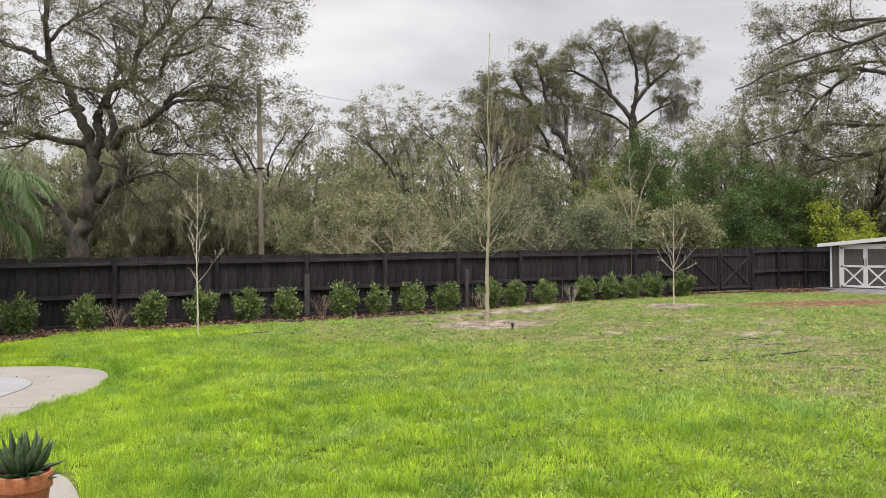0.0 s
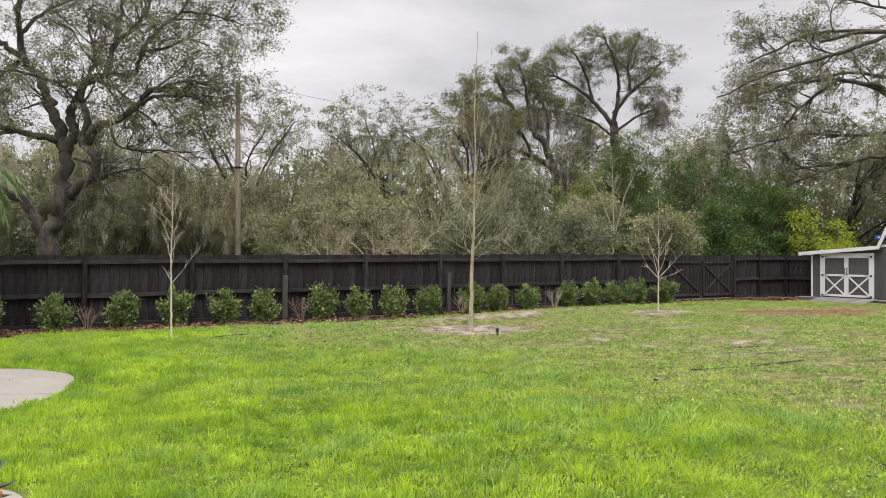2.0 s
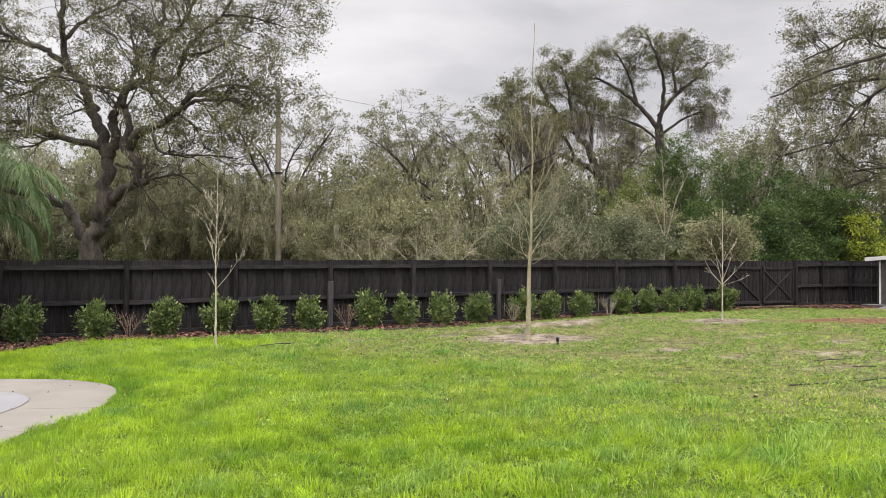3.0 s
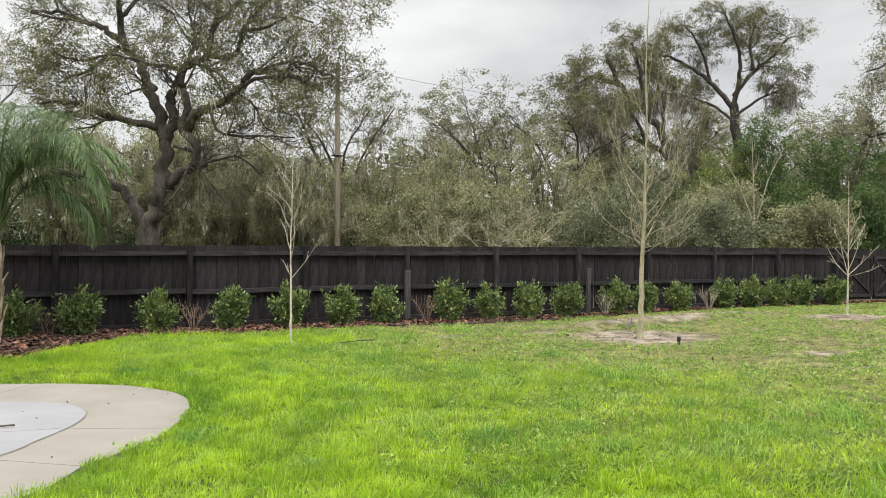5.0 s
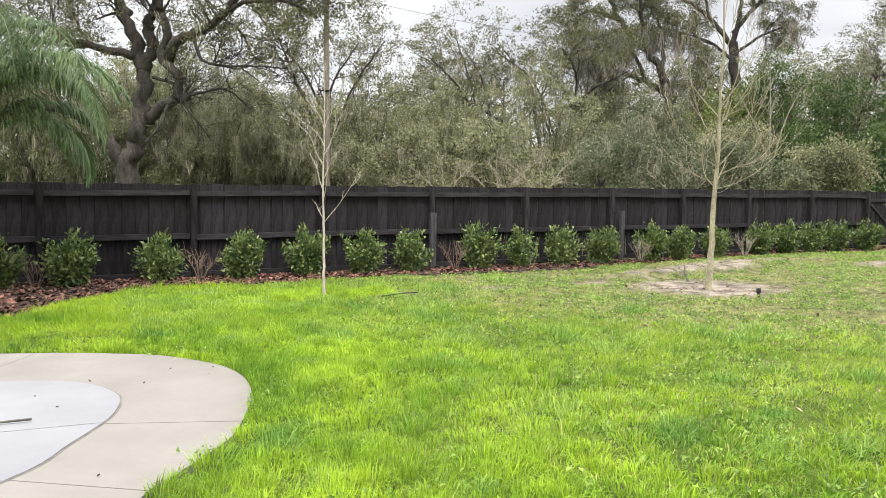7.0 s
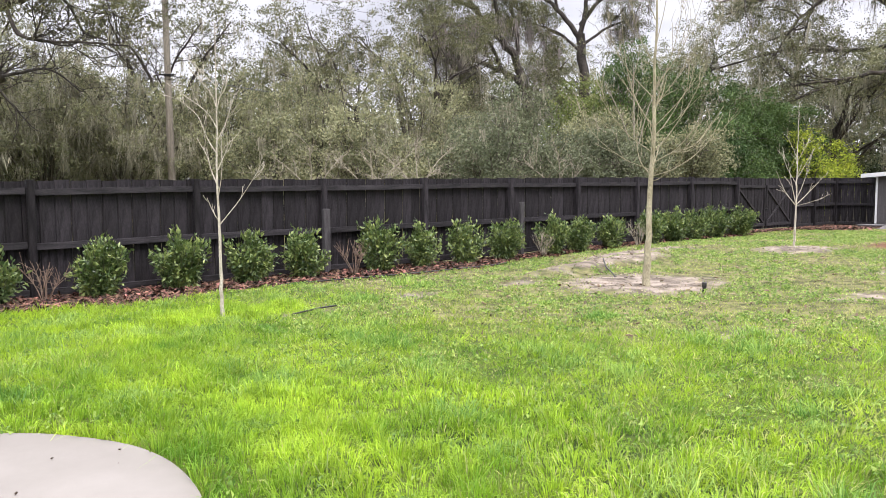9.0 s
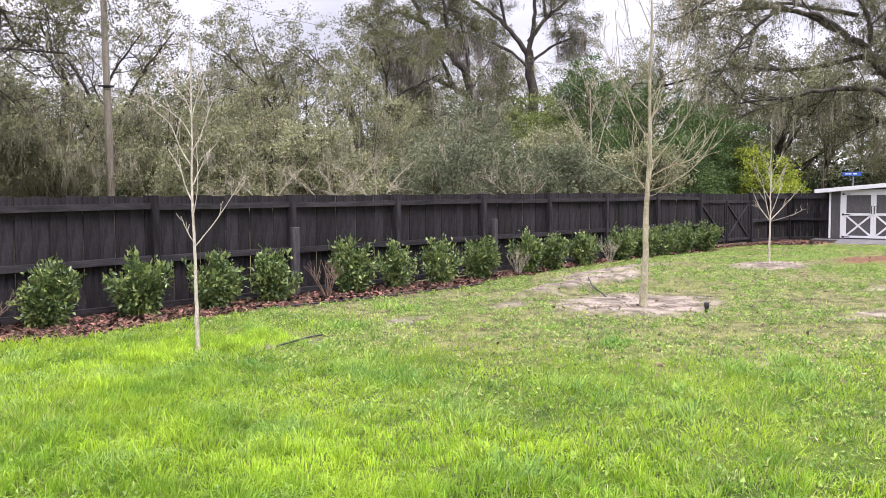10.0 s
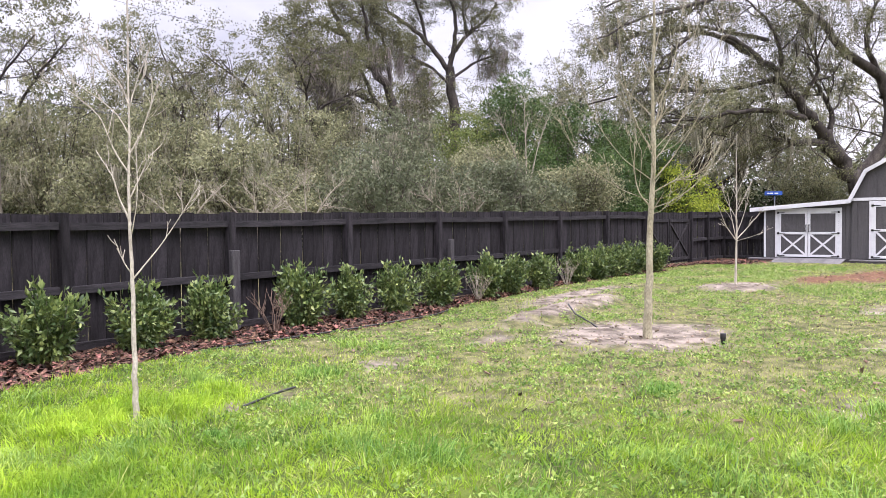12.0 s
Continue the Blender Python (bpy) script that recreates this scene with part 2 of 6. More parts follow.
def ground_material():
    """Turf over soil, with bare sand and red clay where the sheet's own masks say so."""
    mat = bpy.data.materials.new("lawn_ground")
    mat.use_nodes = True
    n, l = mat.node_tree.nodes, mat.node_tree.links
    bsdf = n["Principled BSDF"]
    bsdf.inputs["Roughness"].default_value, bsdf.inputs["Specular IOR Level"].default_value = 0.95, 0.15
    pos = n.new("ShaderNodeTexCoord")

    def noise_ramp(scale, detail, a, b, lo=0.35, hi=0.65):
        t = n.new("ShaderNodeTexNoise")
        t.inputs["Scale"].default_value, t.inputs["Detail"].default_value = scale, detail
        l.new(pos.outputs["Object"], t.inputs["Vector"])
        r = n.new("ShaderNodeValToRGB")
        r.color_ramp.elements[0].position, r.color_ramp.elements[1].position = lo, hi
        r.color_ramp.elements[0].color, r.color_ramp.elements[1].color = (*a, 1), (*b, 1)
        l.new(t.outputs["Fac"], r.inputs["Fac"])
        return r.outputs["Color"]

    def mix(a, b, fac):
        m = n.new("ShaderNodeMix")
        m.data_type = "RGBA"
        l.new(a, m.inputs["A"]), l.new(b, m.inputs["B"]), l.new(fac, m.inputs["Factor"])
        return m.outputs["Result"]

    def mask(name, scale, spread):
        a = n.new("ShaderNodeAttribute")
        a.attribute_name = name
        t = n.new("ShaderNodeTexNoise")
        t.inputs["Scale"].default_value, t.inputs["Detail"].default_value, t.inputs["Roughness"].default_value = scale, 9, 0.65
        l.new(pos.outputs["Object"], t.inputs["Vector"])
        s = n.new("ShaderNodeMath")
        s.operation = "MULTIPLY_ADD"
        s.inputs[1].default_value, s.inputs[2].default_value = spread, -spread / 2
        l.new(t.outputs["Fac"], s.inputs[0])
        add = n.new("ShaderNodeMath")
        l.new(a.outputs["Fac"], add.inputs[0]), l.new(s.outputs[0], add.inputs[1])
        m = n.new("ShaderNodeMapRange")
        m.inputs["From Min"].default_value, m.inputs["From Max"].default_value = 0.35, 0.65
        l.new(add.outputs[0], m.inputs["Value"])
        return m.outputs[0]

    lush = noise_ramp(1.6, 9, (0.028, 0.046, 0.009), (0.090, 0.120, 0.019))
    dry = noise_ramp(4.5, 10, (0.043, 0.049, 0.017), (0.165, 0.152, 0.070))
    sand = noise_ramp(3.2, 12, (0.080, 0.064, 0.049), (0.262, 0.222, 0.180), 0.37, 0.62)
    clay = noise_ramp(5.0, 8, (0.075, 0.036, 0.021), (0.16, 0.082, 0.046))
    c = mix(lush, dry, mask("dry", 0.9, 1.2))
    c = mix(c, sand, mask("sand", 1.9, 1.7))
    c = mix(c, clay, mask("clay", 1.4, 1.0))
    l.new(c, bsdf.inputs["Base Color"])
    t = n.new("ShaderNodeTexNoise")
    t.inputs["Scale"].default_value, t.inputs["Detail"].default_value = 22, 6
    l.new(pos.outputs["Object"], t.inputs["Vector"])
    b = n.new("ShaderNodeBump")
    b.inputs["Strength"].default_value, b.inputs["Distance"].default_value = 0.8, 0.03
    l.new(t.outputs["Fac"], b.inputs["Height"])
    l.new(b.outputs[0], bsdf.inputs["Normal"])
    return mat


GROUND = ground_material()


# ---- mesh tools ----
def raw_mesh(name, verts, faces, mat, smooth=False):
    """A mesh from arrays: verts n x 3, faces m x 3 or m x 4 (or a list of such arrays)."""
    me = bpy.data.meshes.new(name)
    groups = faces if isinstance(faces, list) else [faces]
    groups = [np.asarray(g, dtype=np.int32) for g in groups if len(g)]
    verts = np.asarray(verts, dtype=np.float32)
    me.vertices.add(len(verts))
    me.vertices.foreach_set("co", verts.ravel())
    sizes = np.concatenate([np.full(len(g), g.shape[1], dtype=np.int32) for g in groups])
    flat = np.concatenate([g.ravel() for g in groups])
    me.loops.add(len(flat))
    me.loops.foreach_set("vertex_index", flat)
    me.polygons.add(len(sizes))
    me.polygons.foreach_set("loop_start", np.concatenate([[0], np.cumsum(sizes)[:-1]]).astype(np.int32))
    me.polygons.foreach_set("loop_total", sizes)
    if smooth:
        me.polygons.foreach_set("use_smooth", np.ones(len(sizes), dtype=bool))
    me.materials.append(mat)
    me.update(calc_edges=True)
    return me


def thing(name, x=0, y=0, z=0, rz=0, **tags):
    ob = new(name)
    ob.empty_display_size = 0.2
    ob.matrix_basis = pose(x, y, z, 0, 0, rz)
    return tagged(ob, **tags)


def part(name, data, parent, label="", mat=None):
    """Links a bmesh or a mesh as one object under a thing or part."""
    if isinstance(data, bmesh.types.BMesh):
        me = bpy.data.meshes.new(name)
        data.to_mesh(me)
        data.free()
        me.materials.append(mat)
        data = me
    ob = new(name, data)
    ob.parent = parent
    if label:
        ob["label"] = label
    return ob


def box(bm, x0, x1, y0, y1, z0, z1, bevel=0.0):
    m = Matrix.Translation(((x0 + x1) / 2, (y0 + y1) / 2, (z0 + z1) / 2)) @ Matrix.Diagonal((x1 - x0, y1 - y0, z1 - z0, 1))
    made = bmesh.ops.create_cube(bm, size=1, matrix=m)["verts"]
    if bevel:
        edges = list({e for v in made for e in v.link_edges})
        bmesh.ops.bevel(bm, geom=edges, offset=bevel, segments=1, affect="EDGES", profile=0.5)
    return bm


def a_box(x0, x1, y0, y1, z0, z1, bevel=0.0):
    return box(bmesh.new(), x0, x1, y0, y1, z0, z1, bevel)


def bar(a, b, width, depth, bevel=0.0):
    """A beam with a rectangular section from a to b; depth lies along x where the beam runs in the y-z plane."""
    a, b = Vector(a), Vector(b)
    d = b - a
    bm = box(bmesh.new(), -depth / 2, depth / 2, -width / 2, width / 2, 0, d.length, bevel)
    # keep the depth axis square to the wall
    zax = d.normalized()
    xax = Vector((1, 0, 0)) if abs(zax.x) < 0.9 else Vector((0, 1, 0))
    yax = zax.cross(xax).normalized()
    xax = yax.cross(zax)
    m = Matrix((xax, yax, zax)).transposed().to_4x4()
    bmesh.ops.transform(bm, matrix=Matrix.Translation(a) @ m, verts=bm.verts)
    return bm


def lathe(profile, sides=28):
    """A turned body from (radius, height) pairs."""
    bm = bmesh.new()
    rings = []
    for r, z in profile:
        rings.append([bm.verts.new((r * math.cos(2 * math.pi * i / sides), r * math.sin(2 * math.pi * i / sides), z)) for i in range(sides)])
    for a, b in zip(rings, rings[1:]):
        for i in range(sides):
            bm.faces.new((a[i], a[(i + 1) % sides], b[(i + 1) % sides], b[i])).smooth = True
    bm.faces.new(list(reversed(rings[0])))
    bm.faces.new(rings[-1])
    return bm


def smooth_line(pts, per=4):
    """Catmull-Rom through control points."""
    p = np.asarray(pts, dtype=float)
    if len(p) < 3:
        t = np.linspace(0, 1, per + 1)[:, None]
        return p[0] * (1 - t) + p[-1] * t
    q = np.vstack([2 * p[0] - p[1], p, 2 * p[-1] - p[-2]])
    out = []
    for i in range(1, len(q) - 2):
        for t in np.linspace(0, 1, per, endpoint=False):
            out.append(0.5 * (2 * q[i] + (q[i + 1] - q[i - 1]) * t + (2 * q[i - 1] - 5 * q[i] + 4 * q[i + 1] - q[i + 2]) * t ** 2
                              + (3 * q[i] - q[i - 1] - 3 * q[i + 1] + q[i + 2]) * t ** 3))
    out.append(q[-2])
    return np.array(out)


def tubes(lines, sides_of):
    """Tapered tubes: lines of (points, radii). Returns verts and quads."""
    V, F, base = [], [], 0
    for pts, rad in lines:
        k = sides_of(rad[0])
        n = len(pts)
        tan = np.gradient(pts, axis=0)
        tan /= np.linalg.norm(tan, axis=1)[:, None] + 1e-9
        ref = np.array([0.0, 0.0, 1.0]) if abs(tan[0][2]) < 0.8 else np.array([1.0, 0.0, 0.0])
        u = np.cross(tan, ref)
        u /= np.linalg.norm(u, axis=1)[:, None] + 1e-9
        if rad[0] > 0.03:
            # carry the section along the line, so that it neither twists nor pinches
            for q in range(1, n):
                w = u[q - 1] - tan[q] * u[q - 1].dot(tan[q])
                u[q] = w / (np.linalg.norm(w) + 1e-9)
        v = np.cross(tan, u)
        ang = np.arange(k) * 2 * np.pi / k
        ring = u[:, None, :] * np.cos(ang)[None, :, None] + v[:, None, :] * np.sin(ang)[None, :, None]
        V.append((pts[:, None, :] + ring * rad[:, None, None]).reshape(-1, 3))
        i = np.arange(n - 1)[:, None] * k
        j = np.arange(k)[None, :]
        a, b = i + j, i + (j + 1) % k
        F.append(np.stack([a, b, b + k, a + k], axis=-1).reshape(-1, 4) + base)
        base += n * k
    return np.concatenate(V), np.concatenate(F)


def leaf_cards(points, rng, length, width, droop=0.0, out_from=None, fold=0.25, far=False):
    """Small folded leaves, each of two triangles sharing a midrib, at the given points. far: one triangle each."""
    n = len(points)
    d = rng.normal(size=(n, 3))
    if out_from is not None:
        o = points - out_from
        d += 1.3 * o / (np.linalg.norm(o, axis=1)[:, None] + 1e-6)
    d[:, 2] -= droop
    d /= np.linalg.norm(d, axis=1)[:, None]
    s = np.cross(d, rng.normal(size=(n, 3)))
    s /= np.linalg.norm(s, axis=1)[:, None] + 1e-9
    up = np.cross(s, d)
    L = length * rng.uniform(0.6, 1.35, (n, 1))
    W = width * rng.uniform(0.6, 1.35, (n, 1))
    a, c = points, points + d * L
    if far:
        V = np.stack([a, a + d * L * 0.6 + s * W * 0.6 + up * W * fold, c - s * W * 0.5], axis=1).reshape(-1, 3)
        return V, np.arange(3 * n).reshape(-1, 3)
    mid = points + d * L * 0.45
    b, e = mid + s * W / 2 + up * W * fold, mid - s * W / 2 + up * W * fold
    V = np.stack([a, b, c, e], axis=1).reshape(-1, 3)
    i = np.arange(n)[:, None] * 4
    return V, np.concatenate([i + np.array([[0, 1, 2]]), i + np.array([[0, 2, 3]])])


def strands(points, rng, length, width, segs=3):
    """Hanging wisps of moss: narrow tapering ribbons."""
    n = len(points)
    ang = rng.uniform(0, np.pi, n)
    side = np.stack([np.cos(ang), np.sin(ang), np.zeros(n)], axis=1)
    L = length * rng.uniform(0.35, 1.5, n)
    W = width * rng.uniform(0.5, 1.4, n)
    sway = rng.normal(size=(n, 3)) * 0.10
    sway[:, 2] = 0
    V = []
    for s in range(segs + 1):
        f = s / segs
        c = points + sway * (f ** 2 * L)[:, None] * 2 + rng.normal(size=(n, 3)) * 0.05 * f
        c[:, 2] = points[:, 2] - L * f
        w = (W * (1 - 0.85 * f) * (0.7 + 0.6 * rng.random(n)))[:, None] / 2
        V += [c - side * w, c + side * w]
    V = np.stack(V, axis=1).reshape(-1, 3)
    k = 2 * (segs + 1)
    i = np.arange(n)[:, None] * k
    return V, np.concatenate([i + np.array([[2 * s, 2 * s + 1, 2 * s + 3, 2 * s + 2]]) for s in range(segs)])


def sprout(rng, pts, rad, level, spec, lines, twigs):
    """Grows side branches off a limb. spec: per level (count, length, spread angle, lift, wander)."""
    lines.append((pts, rad, level))
    if level >= len(spec):
        twigs.append(pts)
        return
    count, length, spread, lift, wander = spec[level]
    run = np.linalg.norm(np.diff(pts, axis=0), axis=1).sum()
    m = max(1, int(round(count * (0.6 + 0.8 * rng.random()) * min(1.4, 0.3 + run / (length * 1.6)))))
    for _ in range(m):
        f = rng.uniform(0.22, 1.0) ** 0.8
        i = min(int(f * (len(pts) - 1)), len(pts) - 2)
        t = pts[i + 1] - pts[i]
        t = t / (np.linalg.norm(t) + 1e-9)
        side = np.cross(t, rng.normal(size=3))
        side /= np.linalg.norm(side) + 1e-9
        a = radians(spread) * rng.uniform(0.6, 1.3)
        d = t * math.cos(a) + side * math.sin(a)
        L = length * rng.uniform(0.5, 1.25) * (1.1 - 0.45 * f)
        n = (9, 6, 3, 3)[level]
        p = pts[i] + (pts[i + 1] - pts[i]) * rng.random()
        line = [p]
        for s in range(n):
            d = d + rng.normal(size=3) * wander + np.array([0, 0, lift])
            d /= np.linalg.norm(d)
            p = p + d * L / n
            line.append(p)
        line = np.array(line)
        r0 = min(rad[i] * 0.62, L * 0.022 + 0.004)
        sprout(rng, line, np.linspace(r0, max(r0 * 0.28, 0.004), n + 1), level + 1, spec, lines, twigs)


def along(lines, rng, count):
    """Random points on a set of lines."""
    seg_a = np.concatenate([p[:-1] for p in lines])
    seg_b = np.concatenate([p[1:] for p in lines])
    w = np.linalg.norm(seg_b - seg_a, axis=1)
    i = rng.choice(len(seg_a), count, p=w / w.sum())
    t = rng.random((count, 1))
    return seg_a[i] * (1 - t) + seg_b[i] * t


def evenly(lines, rng, count, cell):
    """As along(), but thinned where the lines crowd, so that a crown fills out evenly."""
    p = along(lines, rng, count * 5)
    key = np.floor(p / cell).astype(np.int64)
    _, back, n = np.unique((key[:, 0] * 4001 + key[:, 1]) * 4001 + key[:, 2], return_inverse=True, return_counts=True)
    w = n[back.ravel()].astype(float) ** -0.75
    return p[rng.choice(len(p), count, replace=False, p=w / w.sum())]


def clumps(lines, rng, count, cell, per, size):
    """Points in small sprays, each round a place on the lines, with gaps of air between the sprays."""
    c = evenly(lines, rng, max(1, count // per), cell)
    k = rng.uniform(0.55, 1.45, (len(c), 1)) * np.array([1.0, 1.0, 0.62]) * size
    o = rng.normal(size=(len(c), per, 3)) * k[:, None, :]
    return (c[:, None, :] + o).reshape(-1, 3)


def beards(points, rng, length, per=18, width=0.026, wide=0.085):
    """Moss in hanging beards: many fine strands from each point, the middle ones longest."""
    n = len(points)
    o = rng.normal(size=(n, per, 3)) * np.array([wide, wide, 0.05]) * rng.uniform(0.5, 1.6, (n, 1, 1))
    r = np.linalg.norm(o[:, :, :2], axis=2) / wide
    L = length * rng.uniform(0.45, 1.5, (n, 1)) * np.clip(1.15 - 0.35 * r, 0.3, 1.1)
    return strands((points[:, None, :] + o).reshape(-1, 3), rng, L.ravel(), width, 2)


def tree(name, label, x, y, z, limbs, spec, leaves, leaf_mat, bark, seed, leaf=(0.16, 0.09), moss=0, moss_len=0.9,
         moss_mat=None, spread=0.28, limb_bark=None, rz=0, category="tree", droop=0.2, group="", twig_min=0.0, trunk_sides=12, bare_trunk=False, far=True, spray=26, leaf_from=0.0, taper=1.0):
    """A tree: limbs are (control points in u, depth, height; start radius; end radius)."""
    rng = np.random.default_rng(seed)
    root = thing(name, x, y, z, rz, label=label, category=category, group=group)
    lines, twigs = [], []
    trunk_lines = []
    for pts, r0, r1 in limbs:
        line = smooth_line(pts, 5)
        line[1:-1] += rng.normal(size=line[1:-1].shape) * (r0 * 0.12 + (0.02 if r0 > 0.07 else 0.0))
        rad = (r1 + (r0 - r1) * np.linspace(1, 0, len(line)) ** taper) * (1 + 0.03 * rng.normal(size=len(line)))
        rad = np.maximum(rad, 0.004)
        trunk_lines.append((line, rad))
        if bare_trunk and len(trunk_lines) == 1:
            lines.append((line, rad, 0))
        else:
            sprout(rng, line, rad, 0, spec, lines, twigs)
    branch_lines = [(p, r) for p, r, lev in lines if lev > 0 and r[0] > twig_min]
    for i, tl in enumerate(trunk_lines):
        V, F = tubes([tl], lambda r: trunk_sides if r > 0.05 else 6)
        part("limb" if i else "trunk", raw_mesh("limb", V, F, limb_bark or bark if i else bark, True), root)
    if branch_lines:
        V, F = tubes(branch_lines, lambda r: 5 if r > 0.05 else 3)
        tagged(part("branchwork", raw_mesh("branchwork", V, F, limb_bark or bark, True), root), kind="stuff")
    if leaves:
        pts = clumps(twigs, rng, leaves, 0.8, spray, spread)
        pts = pts[pts[:, 2] > leaf_from]
        V, F = leaf_cards(pts, rng, leaf[0], leaf[1], droop, far=far)
        part("crown", raw_mesh("crown", V, F, leaf_mat), root)
    if moss:
        peak = max(p[:, 2].max() for p, r, lev in lines)
        src = [p for p, r, lev in lines if lev >= 1 and p[:, 2].mean() < 0.74 * peak]
        V, F = beards(along(src, rng, max(8, moss // 20)), rng, moss_len)
        tagged(part("hanging_moss", raw_mesh("hanging_moss", V, F, moss_mat or MOSS), root), kind="stuff")
    return root


def upright(h, lean=(0, 0), bend=0.2, seed=0):
    r = np.random.default_rng(seed)
    return [(lean[0] * f + r.normal() * bend * f, lean[1] * f + r.normal() * bend * f, h * f) for f in (0, 0.3, 0.6, 1.0)]


# ---- the ground ----
def step(a, b, v):
    t = np.clip((v - a) / (b - a), 0, 1)
    return t * t * (3 - 2 * t)


def ripple(x, y, s=1.0, k=0.0):
    """A cheap smooth noise, about -1 to 1."""
    return (np.sin(x * 1.7 * s + 1.3 * np.sin(y * 0.9 * s + k)) + np.sin(y * 2.1 * s + 1.7 * np.sin(x * 1.1 * s + 2.0 + k))
            + 0.6 * np.sin((x + y) * 3.3 * s + k) + 0.5 * np.sin((x - 1.4 * y) * 4.7 * s + 2 * k)) / 3.1


def blob(x, y, cx, cy, rx, ry):
    return np.clip(1.25 - np.sqrt(((x - cx) / rx) ** 2 + ((y - cy) / ry) ** 2), 0, 1)


def bed_edge(x):
    """The y at which the lawn meets the mulch bed along the fence."""
    xs = [-9, -3.0, -1.4, -0.7, 0.0, 0.8, 1.6, 3.2, 4.5, 6.3, 7.6, 9.2, 10.4, 11.5, 13.5, 16.5, 20.0, 22.6, 22.8]
    ys = [16.0, 16.2, 16.5, 16.95, 18.2, 19.3, 19.4, 19.3, 19.58, 19.66, 19.5, 19.48, 19.58, 20.0, 20.2, 20.4, 20.3, 20.3, 22.0]
    return np.interp(x, xs, ys)


SLAB_TOP = -0.29
SLAB = smooth_line([(-14, 17.3), (-8, 17.6), (-4, 15.7), (-0.82, 14.43), (-0.25, 14.22), (0.30, 13.93), (0.70, 13.62), (1.02, 13.13), (1.14, 12.72), (1.15, 12.3), (1.08, 11.87),
                    (0.93, 11.4), (0.74, 10.93), (0.55, 10.66), (0.3, 10.36), (0.12, 10.15), (-0.22, 9.54), (-1.2, 8.7), (-3, 8.2), (-8, 8.0), (-14, 8.0)], 6)
INNER = smooth_line([(-10, 15.2), (-5, 14.6), (-2, 13.6), (-1.0, 13.25), (-0.72, 13.14), (-0.3, 12.98), (-0.01, 12.71), (0.13, 12.36), (0.145, 12.11), (0.09, 11.81), (0.0, 11.57),
                     (-0.21, 11.18), (-0.54, 10.65), (-1.5, 10.0), (-5, 9.3), (-10, 9.2)], 6)


def inside(x, y, poly):
    hit = np.zeros(np.shape(x), dtype=bool)
    for (x0, y0), (x1, y1) in zip(poly, np.roll(poly, -1, axis=0)):
        cross = (y0 > y) != (y1 > y)
        hit ^= cross & (x < (x1 - x0) * (y - y0) / (y1 - y0 + 1e-12) + x0)
    return hit


def sand_mask(x, y):
    m = blob(x, y, 10.1, 15.7, 1.7, 1.5)
    m = np.maximum(m, 0.85 * blob(x, y, 12.0, 17.85 + 0.1 * (x - 12), 3.1, 0.6))
    m = np.maximum(m, 0.80 * blob(x, y, 14.5, 18.9, 3.2, 0.6))
    m = np.maximum(m, 0.95 * blob(x, y, 17.3, 16.55, 1.6, 1.0))
    m = np.maximum(m, 0.70 * blob(x, y, 4.45, 16.85, 0.8, 0.42))
    m = np.maximum(m, 0.68 * blob(x, y, 6.55, 17.15, 0.65, 0.4))
    m = np.maximum(m, 0.66 * blob(x, y, 8.6, 17.1, 0.7, 0.35))
    for cx, cy, r, k in ((8.44, 5.53, 0.6, 0.52), (6.9, 4.5, 0.5, 0.5), (11.5, 9.2, 1.2, 0.5), (11.5, 11.24, 1.0, 0.48), (13.5, 10.6, 1.5, 0.5), (8.24, 9.59, 0.5, 0.5), (13.1, 9.2, 1.0, 0.5),
                         (7.4, 12.45, 0.8, 0.55), (10.8, 12.8, 0.6, 0.55), (15.5, 11.6, 1.5, 0.5)):
        m = np.maximum(m, k * blob(x, y, cx, cy, r, r * 0.7))
    m = np.maximum(m, 0.60 * blob(x, y, 11.5, 12.6, 0.9, 0.5))
    m = np.maximum(m, 0.62 * blob(x, y, 14.8, 13.4, 1.2, 0.5))
    return m


def clay_mask(x, y):
    return np.maximum(np.maximum(blob(x, y, 22.6, 14.6, 3.4, 1.3), 0.9 * blob(x, y, 21.0, 15.55, 2.2, 0.85)), 0.8 * blob(x, y, 26.5, 13.0, 3.0, 1.4))


def dry_mask(x, y):
    """0 where the turf is lush, 1 where it is thin and dry."""
    d = step(1.5, 10.5, x + 0.12 * (y - 12)) * 0.82 + 0.25 * ripple(x, y, 0.45, 1.0) + 0.22 * step(11, 14.5, y) * step(2, 4.5, x)
    return np.clip(d, 0, 1)


def slab_table():
    """Distance to the slab's edge on a small grid, for grading the lawn down to it."""
    gx, gy = np.meshgrid(np.arange(-6, 4.01, 0.1), np.arange(6, 18.01, 0.1))
    pts = np.concatenate([SLAB[:-1] + (SLAB[1:] - SLAB[:-1]) * f for f in (0, 0.25, 0.5, 0.75)])
    d = np.sqrt((gx[..., None] - pts[:, 0]) ** 2 + (gy[..., None] - pts[:, 1]) ** 2).min(axis=-1)
    return np.where(inside(gx, gy, SLAB), 0, d)


SLAB_TABLE = slab_table()


def slab_gap(x, y):
    i = np.clip(np.round((x + 6) * 10), 0, 100).astype(int)
    j = np.clip(np.round((y - 6) * 10), 0, 120).astype(int)
    off = np.maximum(np.maximum(x - 4, 6 - y), 0) + np.maximum(y - 18, 0)
    return SLAB_TABLE[j, i] + off


